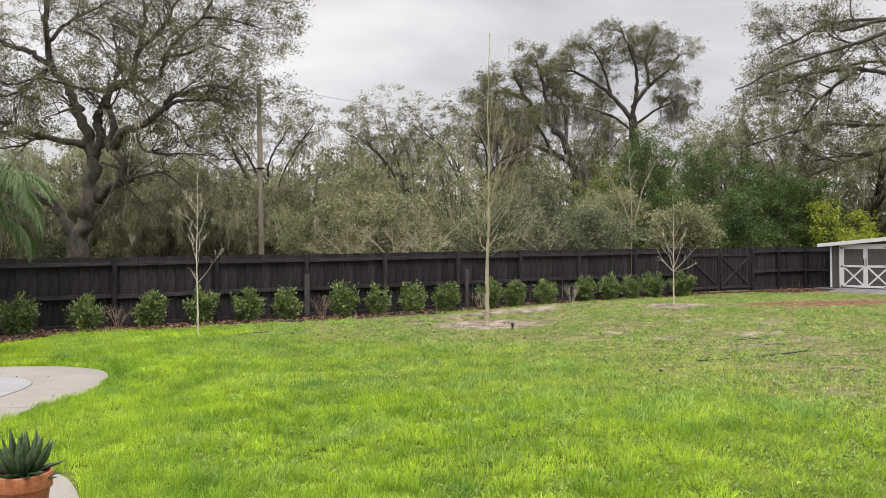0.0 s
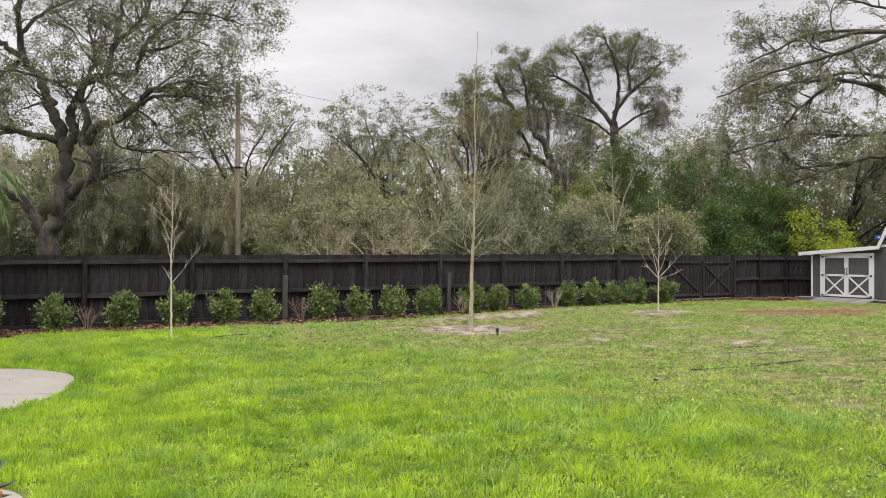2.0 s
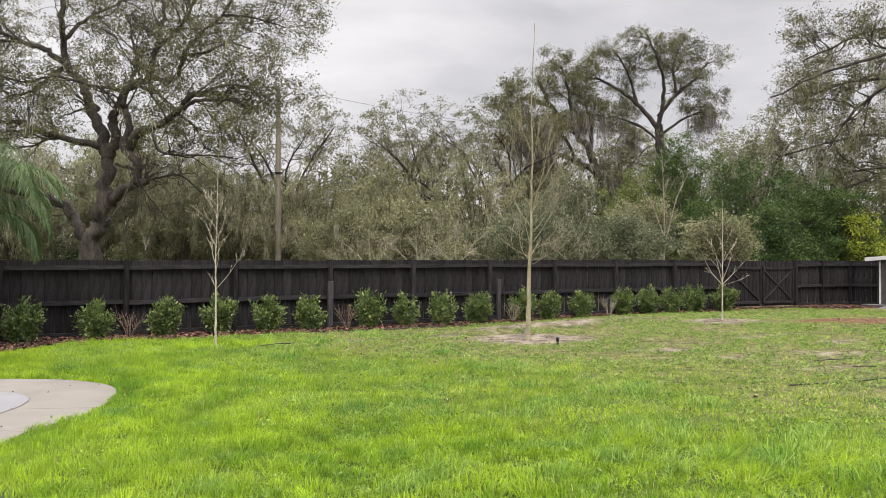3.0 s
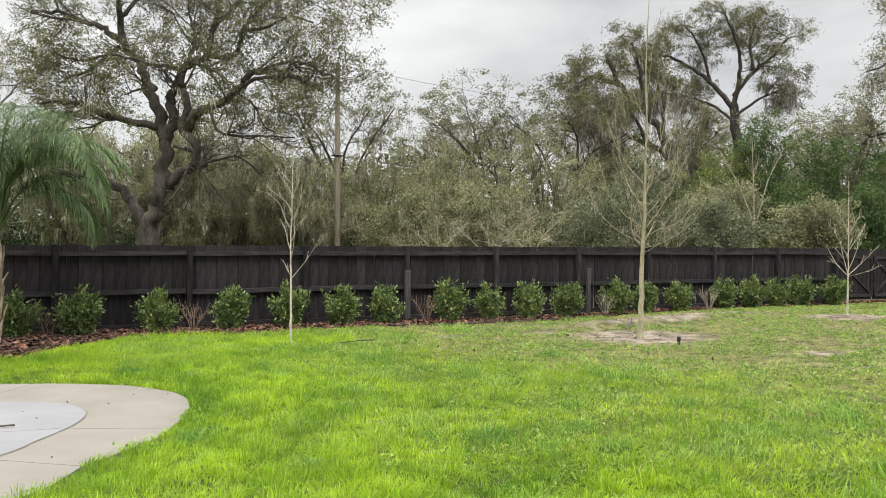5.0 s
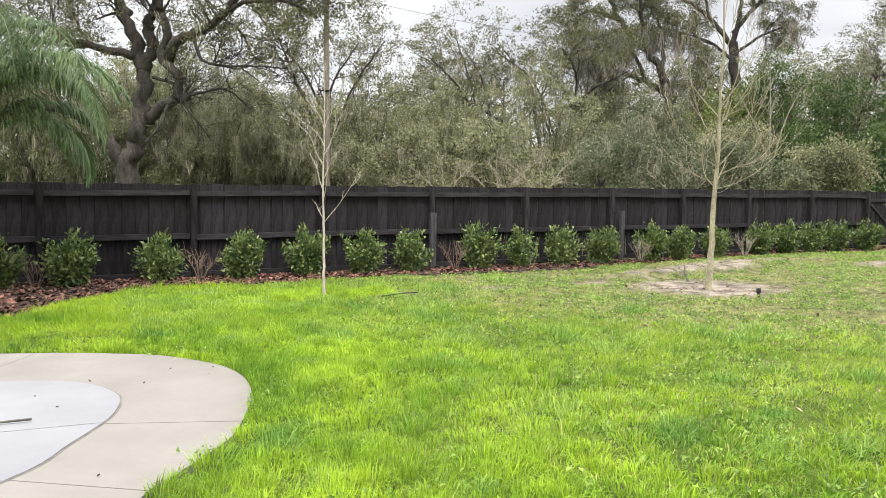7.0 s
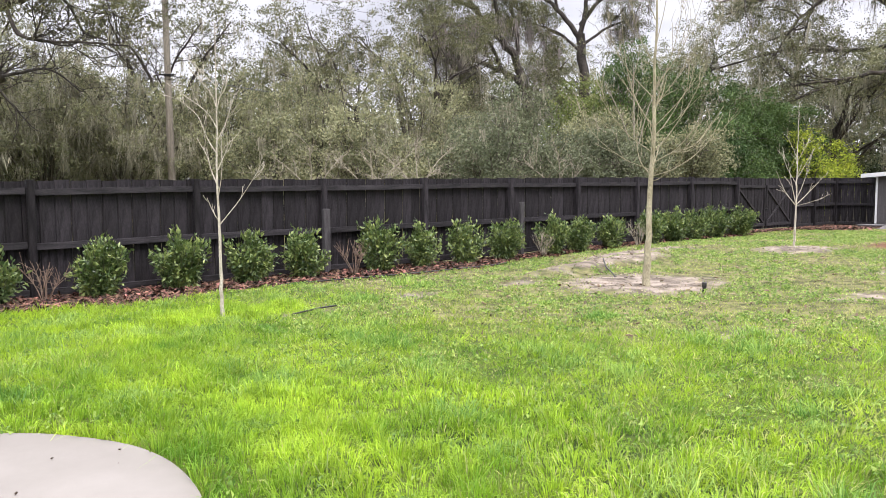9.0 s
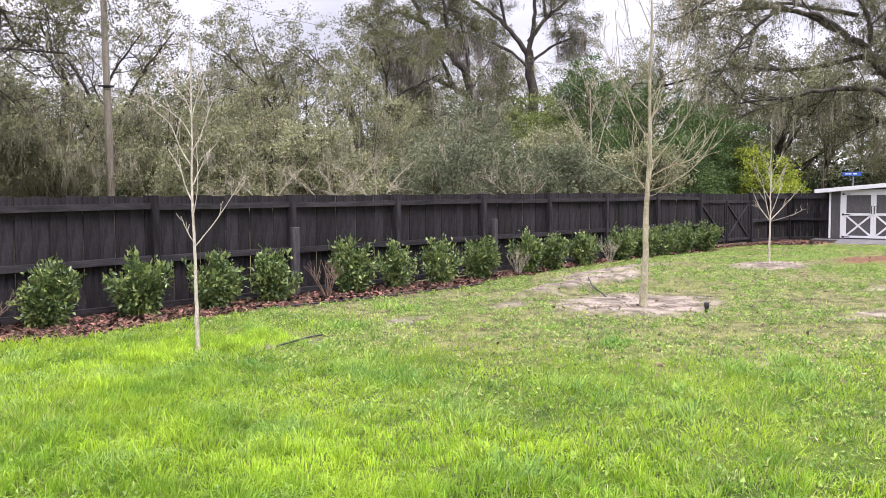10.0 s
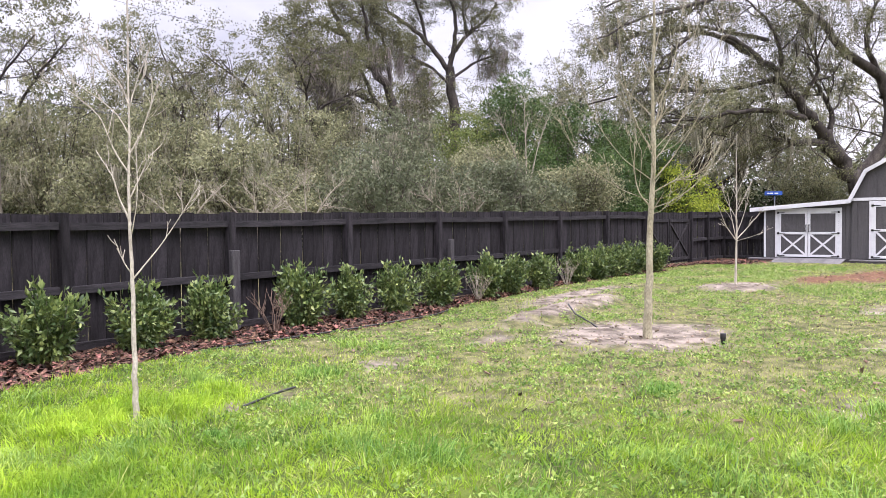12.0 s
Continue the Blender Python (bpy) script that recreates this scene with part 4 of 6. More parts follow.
    for p, q in zip(prof, prof[1:]):
        d = Vector((0, q[0] - p[0], q[1] - p[1]))
        nrm = Vector((0, -d.z, d.y)).normalized()
        if nrm.z < 0:
            nrm = -nrm
        for x0, x1, th, nm, lab, mat in ((-0.18, 3.6, 0.03, "roof_slope", "pale roll roofing", ROOF), (-0.21, -0.18, -0.12, "rake_board", "white rake board", WHITE)):
            bm = bmesh.new()
            a0, a1 = Vector((0, ym + p[0], p[1])), Vector((0, ym + q[0], q[1]))
            if th < 0:
                a0, a1 = a0 + nrm * 0.035, a1 + nrm * 0.035
            ring0 = [a0, a1, a1 + nrm * th, a0 + nrm * th]
            va = [bm.verts.new(v + Vector((x0, 0, 0))) for v in ring0]
            vb = [bm.verts.new(v + Vector((x1, 0, 0))) for v in ring0]
            bm.faces.new(va), bm.faces.new(vb)
            for i in range(4):
                bm.faces.new((va[i], vb[i], vb[(i + 1) % 4], va[(i + 1) % 4]))
            bmesh.ops.recalc_face_normals(bm, faces=bm.faces)
            part(nm, bm, shed, lab, mat)
    part("belt_board", a_box(-0.085, -0.061, y_far, y_in, eave - 0.04, eave + 0.06, 0.003), shed, "white belt board", WHITE)
    part("barn_side", a_box(0.02, 3.5, y_far, y_far + 0.08, 0, eave), shed, mat=SHED_GREY)
    doors(14.05, 15.93, 0.03, 1.86, -0.06, 0.98)
    # loft window
    win = part("window", a_box(-0.064, -0.05, ym - 0.33, ym + 0.33, 2.34, 2.86), shed, "small loft window with white cross bars", GREY_POST)
    for a in ((ym - 0.40, ym - 0.33, 2.27, 2.93), (ym + 0.33, ym + 0.40, 2.27, 2.93), (ym - 0.33, ym + 0.33, 2.27, 2.34), (ym - 0.33, ym + 0.33, 2.86, 2.93)):
        part("window_frame", a_box(-0.09, -0.062, a[0], a[1], a[2], a[3], 0.003), win, "white window casing", WHITE)
    for p, q, dx in (((ym - 0.33, 2.34), (ym + 0.33, 2.86), 0), ((ym - 0.33, 2.86), (ym + 0.33, 2.34), 0.003)):
        part("glazing_bar", bar((-0.075 + dx, *p), (-0.075 + dx, *q), 0.05, 0.016), win, "white bar", WHITE)
    # step and ramp
    ramp = thing("ramp", 29.27, -0.10, -0.05, label="grey weathered plank ramp at the shed doors", category="ramp")
    y = 16.75
    while y < 19.0:
        bm = bmesh.new()
        box(bm, -1.35, -0.03, y, y + 0.135, -0.035, 0, 0.004)
        for v in bm.verts:
            v.co.z += -0.005 + (v.co.x + 0.03) * 0.135
        part("plank", bm, ramp, mat=DECK)
        y += 0.142
    land = thing("landing_step", 29.27, -0.10, -0.05, label="low grey plank step beside the shed ramp", category="step")
    for i in range(3):
        part("plank", a_box(-0.47 + 0.15 * i, -0.335 + 0.15 * i, 19.04, 19.9, -0.06, -0.02, 0.004), land, mat=DECK)
    part("riser", a_box(-0.46, -0.02, 19.05, 19.88, -0.24, -0.062), land, mat=GREY_POST)
    deck = thing("plank_step", 29.27, -0.10, -0.05, label="low grey plank step along the front of the barn", category="step")
    for i in range(3):
        part("plank", a_box(-0.53 + 0.15 * i, -0.395 + 0.15 * i, 13.5, 16.55, -0.06, -0.02, 0.004), deck, mat=DECK)
    part("riser", a_box(-0.52, -0.08, 13.52, 16.53, -0.24, -0.062), deck, mat=GREY_POST)


build_shed()


# ---- young bare trees on the lawn ----
TWIGGY = [(9, 0.55, 28, 0.10, 0.10), (4, 0.28, 32, 0.10, 0.10)]
V_PLANE = -46.0      # the branches spread mostly across this bearing


def young_tree(label, x, y, height, r0, side, bark, seed, spec=TWIGGY, lean=0.0, limb_bark=None):
    """side: branches as (start height, points of (u, rise), start radius)."""
    rng = np.random.default_rng(seed)
    trunk = [(lean * f + rng.normal() * 0.012 * (f > 0.2), rng.normal() * 0.012 * (f > 0.2), height * f - 0.06) for f in (0, 0.12, 0.3, 0.5, 0.75, 1.0)]
    limbs = [(trunk, r0, 0.006)]
    for z, pts, r in side:
        w = rng.uniform(-0.35, 0.35)
        limbs.append(([(lean * z / height, 0, z)] + [(u, w * abs(u - lean * z / height) * 1.3, z + dz) for u, dz in pts], r * 0.72, max(0.003, r * 0.22)))
    root = tree("young_tree", label, x, y, float(ground_z(x, y)), limbs, spec, 0, None, bark, seed, rz=V_PLANE, group="young trees on the lawn", limb_bark=limb_bark, taper=1.5)
    return root


young_tree("slender leafless young tree with pale bark", 3.38, 17.0, 3.65, 0.029,
           [(1.18, [(0.22, 0.30), (0.50, 0.78)], 0.011), (1.22, [(-0.05, 0.08), (-0.11, 0.22)], 0.009), (1.62, [(-0.10, 0.22), (-0.16, 0.40), (-0.30, 0.62)], 0.014),
            (1.85, [(0.07, 0.16), (0.16, 0.36)], 0.011), (2.02, [(-0.12, 0.22), (-0.22, 0.48), (-0.44, 0.68)], 0.013), (2.35, [(-0.12, 0.2), (-0.40, 0.42)], 0.009),
            (2.6, [(-0.10, 0.2), (-0.40, 0.48)], 0.009), (2.55, [(0.06, 0.2), (0.17, 0.48)], 0.009), (2.85, [(-0.14, 0.14), (-0.36, 0.36)], 0.008),
            (2.2, [(0.1, 0.2), (0.2, 0.5)], 0.008), (1.55, [(0.05, 0.3), (0.05, 0.75)], 0.007)], BARK_PALE, 21, [(3, 0.28, 30, 0.08, 0.09), (1, 0.14, 32, 0.08, 0.1)])
young_tree("tall leafless young tree with grey-brown bark in a sandy ring", 9.84, 15.40, 7.15, 0.066,
           [(1.78, [(-0.14, 0.24), (-0.19, 0.62), (-0.17, 1.1)], 0.017), (1.95, [(0.35, 0.18), (0.75, 0.35), (1.1, 0.9)], 0.016), (2.1, [(0.32, 0.35), (0.62, 0.85), (0.85, 1.4)], 0.017),
            (2.35, [(0.3, 0.3), (0.6, 0.8)], 0.014), (1.68, [(0.18, 0.05), (0.36, 0.22)], 0.009), (2.55, [(-0.22, 0.4), (-0.40, 1.0), (-0.50, 1.9)], 0.02), (2.6, [(0.18, 0.6), (0.36, 1.2), (0.5, 2.0)], 0.018),
            (3.0, [(-0.35, 0.5), (-0.7, 1.2)], 0.012), (3.1, [(0.5, 0.7), (0.8, 1.5)], 0.014), (3.5, [(-0.25, 0.6), (-0.4, 1.5)], 0.013),
            (3.7, [(0.2, 0.7), (0.35, 1.7)], 0.013), (4.2, [(-0.15, 0.6), (-0.22, 1.5)], 0.011), (4.5, [(0.14, 0.6), (0.2, 1.4)], 0.011), (2.8, [(0.4, 0.5), (0.8, 1.2)], 0.012),
            (1.86, [(-0.42, 0.22), (-0.86, 0.62), (-1.12, 1.15)], 0.0085), (2.15, [(-0.40, 0.35), (-0.80, 0.95), (-1.0, 1.6)], 0.0085), (1.75, [(0.45, 0.15), (0.92, 0.5), (1.2, 1.0)], 0.0085), (2.5, [(0.5, 0.5), (0.95, 1.2), (1.1, 1.8)], 0.0085)],
           BARK_YOUNG, 22, [(4, 0.7, 30, 0.06, 0.08), (2, 0.35, 30, 0.05, 0.1)], lean=0.12)
young_tree("small leafless young tree with silvery bark", 17.40, 16.63, 3.45, 0.032,
           [(1.0, [(-0.3, 0.35), (-0.52, 0.8)], 0.018), (1.0, [(0.3, 0.32), (0.62, 0.7)], 0.018), (1.05, [(-0.12, 0.5), (-0.22, 1.0)], 0.015), (1.1, [(0.18, 0.5), (0.3, 1.05)], 0.015),
            (1.5, [(-0.2, 0.35), (-0.34, 0.7)], 0.011), (1.6, [(0.2, 0.35), (0.42, 0.75)], 0.012), (2.0, [(0.15, 0.3), (0.3, 0.6)], 0.009), (2.1, [(-0.12, 0.3), (-0.25, 0.55)], 0.009), (0.98, [(0.35, 0.12), (0.7, 0.3)], 0.009)],
           BARK_PALE, 23, [(2, 0.3, 28, 0.08, 0.08), (1, 0.2, 30, 0.08, 0.1)])


# ---- shrubs along the fence ----
def shrub_meshes(seed, w, h, n):
    rng = np.random.default_rng(seed)
    stems, tips = [], []
    for i in range(26):
        a = rng.uniform(0, 2 * np.pi)
        r = w / 2 * math.sqrt(rng.random()) * 0.95
        top = h * (1 - 0.45 * (r / (w / 2)) ** 2) * (rng.uniform(0.62, 0.92) if i % 6 else rng.uniform(0.92, 1.08))
        line = smooth_line([(0.06 * math.cos(a), 0.06 * math.sin(a), -0.03), (r * 0.6 * math.cos(a), r * 0.6 * math.sin(a), top * 0.45), (r * math.cos(a), r * math.sin(a), top)], 4)
        stems.append((line, np.linspace(0.009, 0.003, len(line))))
        tips.append(line[len(line) // 5:])
    V1, F1 = tubes(stems, lambda r: 4)
    p = along(tips, rng, n)
    p = p + rng.normal(size=p.shape) * np.array([0.062, 0.062, 0.05])
    p = p[p[:, 2] > 0.03]
    V2, F2 = leaf_cards(p, rng, 0.092, 0.046, -0.25, np.array([0, 0, h * 0.3]), 0.20)
    return raw_mesh("stems", V1, F1, BARK_GREY, True), raw_mesh("foliage", V2, F2, LEAF_SHRUB)


SHRUB_KINDS = [shrub_meshes(40 + i, 1.05, 1.0, 2900) for i in range(5)]
SHRUBS = [(-1.15, 0.98, 0.95), (-0.06, 1.12, 1.0), (1.38, 1.0, 0.92), (2.92, 0.98, 0.97), (4.19, 1.06, 1.04), (5.37, 0.98, 0.96), (6.48, 0.95, 0.95), (8.16, 1.14, 1.06), (9.28, 0.92, 0.93),
          (10.40, 0.95, 0.95), (11.58, 1.0, 0.92), (13.22, 0.95, 0.98), (14.2, 0.95, 0.88), (15.5, 1.0, 0.86), (17.2, 1.0, 0.95), (18.25, 1.05, 0.98), (19.3, 1.0, 0.9), (20.4, 1.05, 1.0), (21.9, 1.1, 0.95)]
for i, (sx, sw, sh) in enumerate(SHRUBS):
    sy = 20.50 - (0.15 if sx < 1 else 0)
    s = thing("shrub", sx, sy, float(fence_foot(sx)) + 0.02, label="round leafy green shrub planted in the mulch bed", category="shrub", group="shrubs along the fence")
    a, b = SHRUB_KINDS[(i * 3 + i // 4) % 5]
    tagged(part("stemwork", a, s), kind="stuff"), part("foliage", b, s)
    s.matrix_basis = pose(sx, sy, float(fence_foot(sx)) + 0.02, 0, 0, (i * 77) % 360) @ Matrix.Diagonal((sw * 0.87, sw * 0.87, sh * 1.04, 1))


def bare_shrub(x, y, h, seed, bark, spread=0.45):
    rng = np.random.default_rng(seed)
    lines = []
    for i in range(11):
        a, r = rng.uniform(0, 2 * np.pi), spread * rng.uniform(0.3, 1)
        t = h * rng.uniform(0.55, 1.0)
        pts = smooth_line([(0.03 * math.cos(a), 0.03 * math.sin(a), -0.03), (r * 0.45 * math.cos(a), r * 0.45 * math.sin(a), t * 0.5), (r * math.cos(a + 0.3), r * math.sin(a + 0.3), t)], 4)
        lines.append((pts, np.linspace(0.008, 0.003, len(pts))))
        for k in range(4):
            q = pts[len(pts) // 2 + k % 3]
            d = rng.normal(size=3) * 0.06 + np.array([0, 0, 0.10])
            lines.append((np.array([q, q + d * 0.6, q + d * 1.3]), np.array([0.005, 0.004, 0.003])))
    V, F = tubes(lines, lambda r: 5)
    root = thing("bare_shrub", x, y, float(fence_foot(x)) + 0.02, label="leafless brown shrub with bare upright stems", category="shrub", group="bare shrubs along the fence")
    tagged(part("stemwork", raw_mesh("stemwork", V, F, bark, True), root), kind="stuff")


for i, (sx, h, bark) in enumerate([(-0.6, 0.62, BARK_DEAD), (2.12, 0.66, BARK_DEAD), (7.52, 0.76, BARK_DEAD), (12.8, 0.66, BARK_WHITE), (16.5, 0.68, BARK_WHITE)]):
    bare_shrub(sx, 20.4, h, 60 + i, bark)


# ---- woods behind the fence ----
def spot(right, ahead):
    """A place by its distance ahead of the start of the walk and to the right of it."""
    return 0.872 * right + 0.489 * ahead, -0.489 * right + 0.872 * ahead


FOREST_Z = -0.3


def woods_tree(label, right, ahead, limbs, spec, leaves, mat, bark, seed, **kw):
    x, y = spot(right, ahead)
    return tree(kw.pop("name", "tree"), label, x, y, FOREST_Z, limbs, spec, leaves, mat, bark, seed, rz=-29.3, bare_trunk=True, **kw)


OAK = [(7, 3.5, 50, 0.045, 0.17), (6, 2.3, 50, 0.05, 0.21), (5, 1.1, 48, 0.02, 0.24)]

# the big live oak by the pole: u to the right of its foot, depth, height
OAK_STEM = [
    ([(0.03, 0, -0.2), (0.13, 0, 2.44), (0.45, 0, 3.57), (0.62, 0, 4.84), (0.73, 0.05, 6.39)], 0.40, 0.27),
    ([(-0.35, 0.3, 1.73), (-0.54, 0.5, 2.86), (-1.17, 0.7, 3.85), (-2.23, 0.8, 4.56), (-3.15, 0.7, 4.84), (-4.56, 0.4, 5.05)], 0.27, 0.13),
    ([(0.73, 0, 4.2), (1.3, -0.2, 4.77), (2.08, -0.35, 5.15), (2.68, -0.45, 5.29)], 0.24, 0.17),
    ([(2.19, -0.4, 5.19), (2.25, -0.5, 5.97), (1.68, -0.5, 6.74), (1.88, -0.5, 7.59), (1.6, -0.4, 8.37), (1.54, -0.3, 9), (1.86, -0.3, 9.53)], 0.19, 0.13),
]
OAK_LEFT = [
    ([(0.71, 0, 6.25), (0.45, 0.1, 7.31), (-0.18, 0.3, 8.58), (-0.75, 0.4, 9.78), (-1.45, 0.5, 10.56), (-1.62, 0.6, 11.76), (-1.76, 0.6, 13.17), (-1.45, 0.8, 14.58)], 0.27, 0.08),
    ([(-1.45, 0.5, 10.6), (-2.16, 0.3, 11.08), (-2.87, 0.1, 11.4), (-3.85, 0, 11.73), (-5.13, -0.3, 11.76)], 0.15, 0.06),
    ([(0.59, 0, 6.81), (-0.75, -0.4, 7.03), (-1.88, -0.7, 7.38), (-2.72, -0.9, 7.69), (-4, -1.2, 7.66)], 0.17, 0.06),
    ([(-1.6, 0.5, 10.42), (-2.72, 1, 9.92), (-3.57, 1.3, 9.53), (-4.7, 1.6, 9.36)], 0.1, 0.04),
    ([(1.3, -0.3, 9.29), (0.24, -0.9, 9.33), (-0.96, -1.3, 9.61), (-2.02, -1.6, 9.29), (-3.01, -1.8, 9.5)], 0.08, 0.03),
    ([(-0.18, 0.3, 8.58), (-0.54, 0, 8.44), (-0.96, -0.3, 8.16)], 0.07, 0.03),
    ([(-1.62, 0.6, 11.76), (-1.03, 1.2, 12.75), (-0.18, 1.8, 13.59), (0.66, 2.2, 14.16)], 0.1, 0.04),
]
OAK_CROWN = [
    ([(0.78, 0, 6.39), (1.16, -0.1, 7.1), (0.95, 0, 7.94), (1.17, 0.1, 8.72), (1.37, 0.1, 9.29), (1.86, 0, 9.57), (2.43, 0.2, 10.03), (2.64, 0.3, 11.19), (2.92, 0.4, 12.46), (2.85, 0.5, 13.73)], 0.24, 0.07),
    ([(1.58, -0.3, 9.07), (1.65, 0.2, 9.78), (1.74, 0.5, 10.56), (1.37, 0.9, 11.62), (1.09, 1.2, 12.75)], 0.1, 0.04),
    ([(1.88, -0.3, 9.53), (2.78, -0.7, 9.19), (3.49, -1, 8.76), (3.98, -1.2, 8.4)], 0.09, 0.03),
    ([(2.36, 0.2, 9.98), (3.35, -0.3, 9.7), (3.98, -0.6, 9.81), (4.36, -0.9, 10.7), (5.18, -1.2, 11.47), (6.17, -1.4, 12.18), (6.81, -1.6, 13.17)], 0.12, 0.04),
    ([(4.36, -0.9, 10.63), (5.46, -1.4, 10.6), (6.59, -1.8, 10.88), (7.58, -2.1, 10.56)], 0.07, 0.03),
    ([(6.17, -1.4, 12.18), (7.16, -1.7, 12.04), (8.15, -1.9, 11.76), (8.99, -2, 11.47)], 0.06, 0.02),
    ([(2.64, 0.3, 11.19), (3.77, 0, 12.04), (4.62, -0.3, 13.03), (5.04, -0.5, 14.16)], 0.1, 0.04),
]
OAK_RIGHT = [
    ([(1.86, -0.5, 6.6), (2.36, -0.8, 7.21), (3.35, -1.1, 7.52), (4.12, -1.3, 8.02), (4.9, -1.4, 8.72), (5.75, -1.5, 8.9), (6.59, -1.5, 8.65), (7.37, -1.5, 8.3)], 0.22, 0.06),
    ([(4.12, -1.3, 8.02), (5.04, -1.7, 8.4), (6.03, -2, 8.44), (6.95, -2.2, 8.37), (8.01, -2.4, 7.8)], 0.1, 0.03),
    ([(3.06, -1, 7.38), (3.56, -1.5, 6.46), (4.48, -1.9, 6.18), (5.46, -2.1, 6.14), (6.95, -2.3, 6.04)], 0.07, 0.025),
    ([(2.68, -0.45, 5.29), (3.35, -0.8, 5.37), (4.34, -1.1, 5.43), (5.25, -1.3, 4.73)], 0.06, 0.02),
    ([(4.26, -1.3, 8.02), (4.9, -1, 7.52), (5.25, -0.8, 6.74), (5.61, -0.6, 6.53)], 0.06, 0.02),
    ([(1.09, 0, 6.04), (1.79, -0.3, 5.83), (2.22, -0.4, 5.69)], 0.07, 0.05),
    ([(5.46, -1.5, 8.9), (6.31, -1.1, 9.29), (7.16, -0.8, 9.22), (7.72, -0.6, 8.79)], 0.07, 0.03),
]
woods_tree("large gnarled live oak with dark bark and hanging moss", -16.6, 34.3, OAK_STEM + OAK_LEFT + OAK_CROWN + OAK_RIGHT,
           [(6, 2.6, 50, 0.045, 0.18), (6, 1.7, 50, 0.04, 0.22), (5, 0.9, 48, 0.01, 0.25)], 86000, LEAF_OAK, BARK_OAK, 101, leaf=(0.105, 0.058), moss=2200, moss_len=0.6, spread=0.18, name="live_oak", leaf_from=6.7)

# the big oak behind the shed
tree("live_oak", "huge spreading live oak behind the shed, draped in moss", 52.4, 19.7, FOREST_Z, [
    ([(0, 0, -0.2), (-0.4, 0, 2.5), (-1.4, 0, 4.6), (-2.6, 0, 6.3)], 0.62, 0.46),
    ([(-2.5, 0, 6.2), (-4.6, -0.6, 6.3), (-6.3, -1.0, 6.4)], 0.26, 0.10),
    ([(-2.5, 0, 6.2), (-3.4, -0.5, 7.2), (-4.8, -0.8, 8.6), (-6.0, -1.0, 10.2), (-7.2, -1.2, 11.0), (-8.8, -1.4, 12.1), (-11.0, -1.6, 12.8)], 0.36, 0.08),
    ([(-6.0, -1.0, 10.2), (-5.8, -0.6, 11.6), (-6.4, -0.4, 13.4), (-7.6, 0.2, 15.0)], 0.18, 0.05),
    ([(-4.4, -0.8, 7.6), (-5.8, -1.4, 7.9), (-8.0, -1.8, 8.0), (-10.5, -2.2, 7.6), (-13.6, -2.6, 7.2)], 0.20, 0.06),
    ([(-2.6, 0, 6.6), (-2.2, 0.4, 8.0), (-2.9, 0.4, 9.4), (-3.7, 0.2, 10.8)], 0.2, 0.07),
    ([(-0.9, 0.2, 4.0), (0.8, 0.2, 5.9), (1.2, 0.2, 8.0), (0.4, 0.0, 10.2), (-1.8, -0.3, 11.6), (-3.2, -0.5, 13.2), (-5.0, -0.7, 14.6), (-8.0, -1.0, 15.6), (-12.0, -1.2, 15.2)], 0.42, 0.09),
    ([(0.9, 0.2, 9.0), (2.4, 0.3, 11.0), (3.6, 0.4, 14.0), (4.0, 0.4, 17.0)], 0.3, 0.08),
    ([(-8.0, -1.0, 15.4), (-11.0, -3.0, 14.0), (-15.0, -5.0, 12.6), (-18.0, -6.0, 11.2)], 0.14, 0.04),
    ([(-5.0, -0.7, 14.6), (-7.0, 1.0, 17.0), (-10.0, 2.0, 18.6)], 0.14, 0.05),
    ([(1.0, 0.2, 6.5), (3.5, -0.5, 8.5), (6.5, -1.0, 9.6)], 0.25, 0.08),
    ([(-7.2, -1.2, 11.0), (-10.0, -1.0, 12.6), (-13.5, -1.0, 12.8), (-17.0, -1.0, 11.6)], 0.17, 0.05),
    ([(-6.0, -1.0, 10.0), (-9.0, 1.0, 9.6), (-13.0, 1.5, 9.9), (-17.4, 1.5, 8.8)], 0.16, 0.05),
    ([(-8.0, -1.0, 15.5), (-12.0, 0.5, 16.2), (-16.0, 1.0, 14.8)], 0.13, 0.05),
    ([(-6.0, 0.6, 12.6), (-10.0, 2.5, 14.0), (-14.5, 3.0, 13.4)], 0.14, 0.05),
    ([(-10.0, -2.1, 7.7), (-12.8, -2.5, 6.7), (-14.8, -2.8, 5.9)], 0.12, 0.04),
    ([(-11.0, -1.6, 12.8), (-13.4, -2.6, 10.8), (-14.8, -3.2, 8.6)], 0.12, 0.04),
    ([(0.4, 0, 10.2), (-0.6, -0.5, 12.6), (0.2, -0.8, 15.4)], 0.2, 0.05),
    ([(3.0, -0.4, 8.1), (2.6, -1.0, 11.0), (1.6, -1.5, 13.6)], 0.2, 0.05),
    ([(-4.8, -0.8, 8.6), (-4.0, -1.4, 10.4), (-4.6, -1.8, 12.6)], 0.14, 0.05),
], [(6, 3.2, 50, 0.035, 0.18), (6, 1.9, 50, 0.03, 0.22), (5, 1.0, 48, 0.01, 0.25)], 98000, LEAF_OAK, BARK_OAK, 102, leaf=(0.115, 0.065), moss=6000, moss_len=1.4, spread=0.20, rz=-51.0, bare_trunk=True)

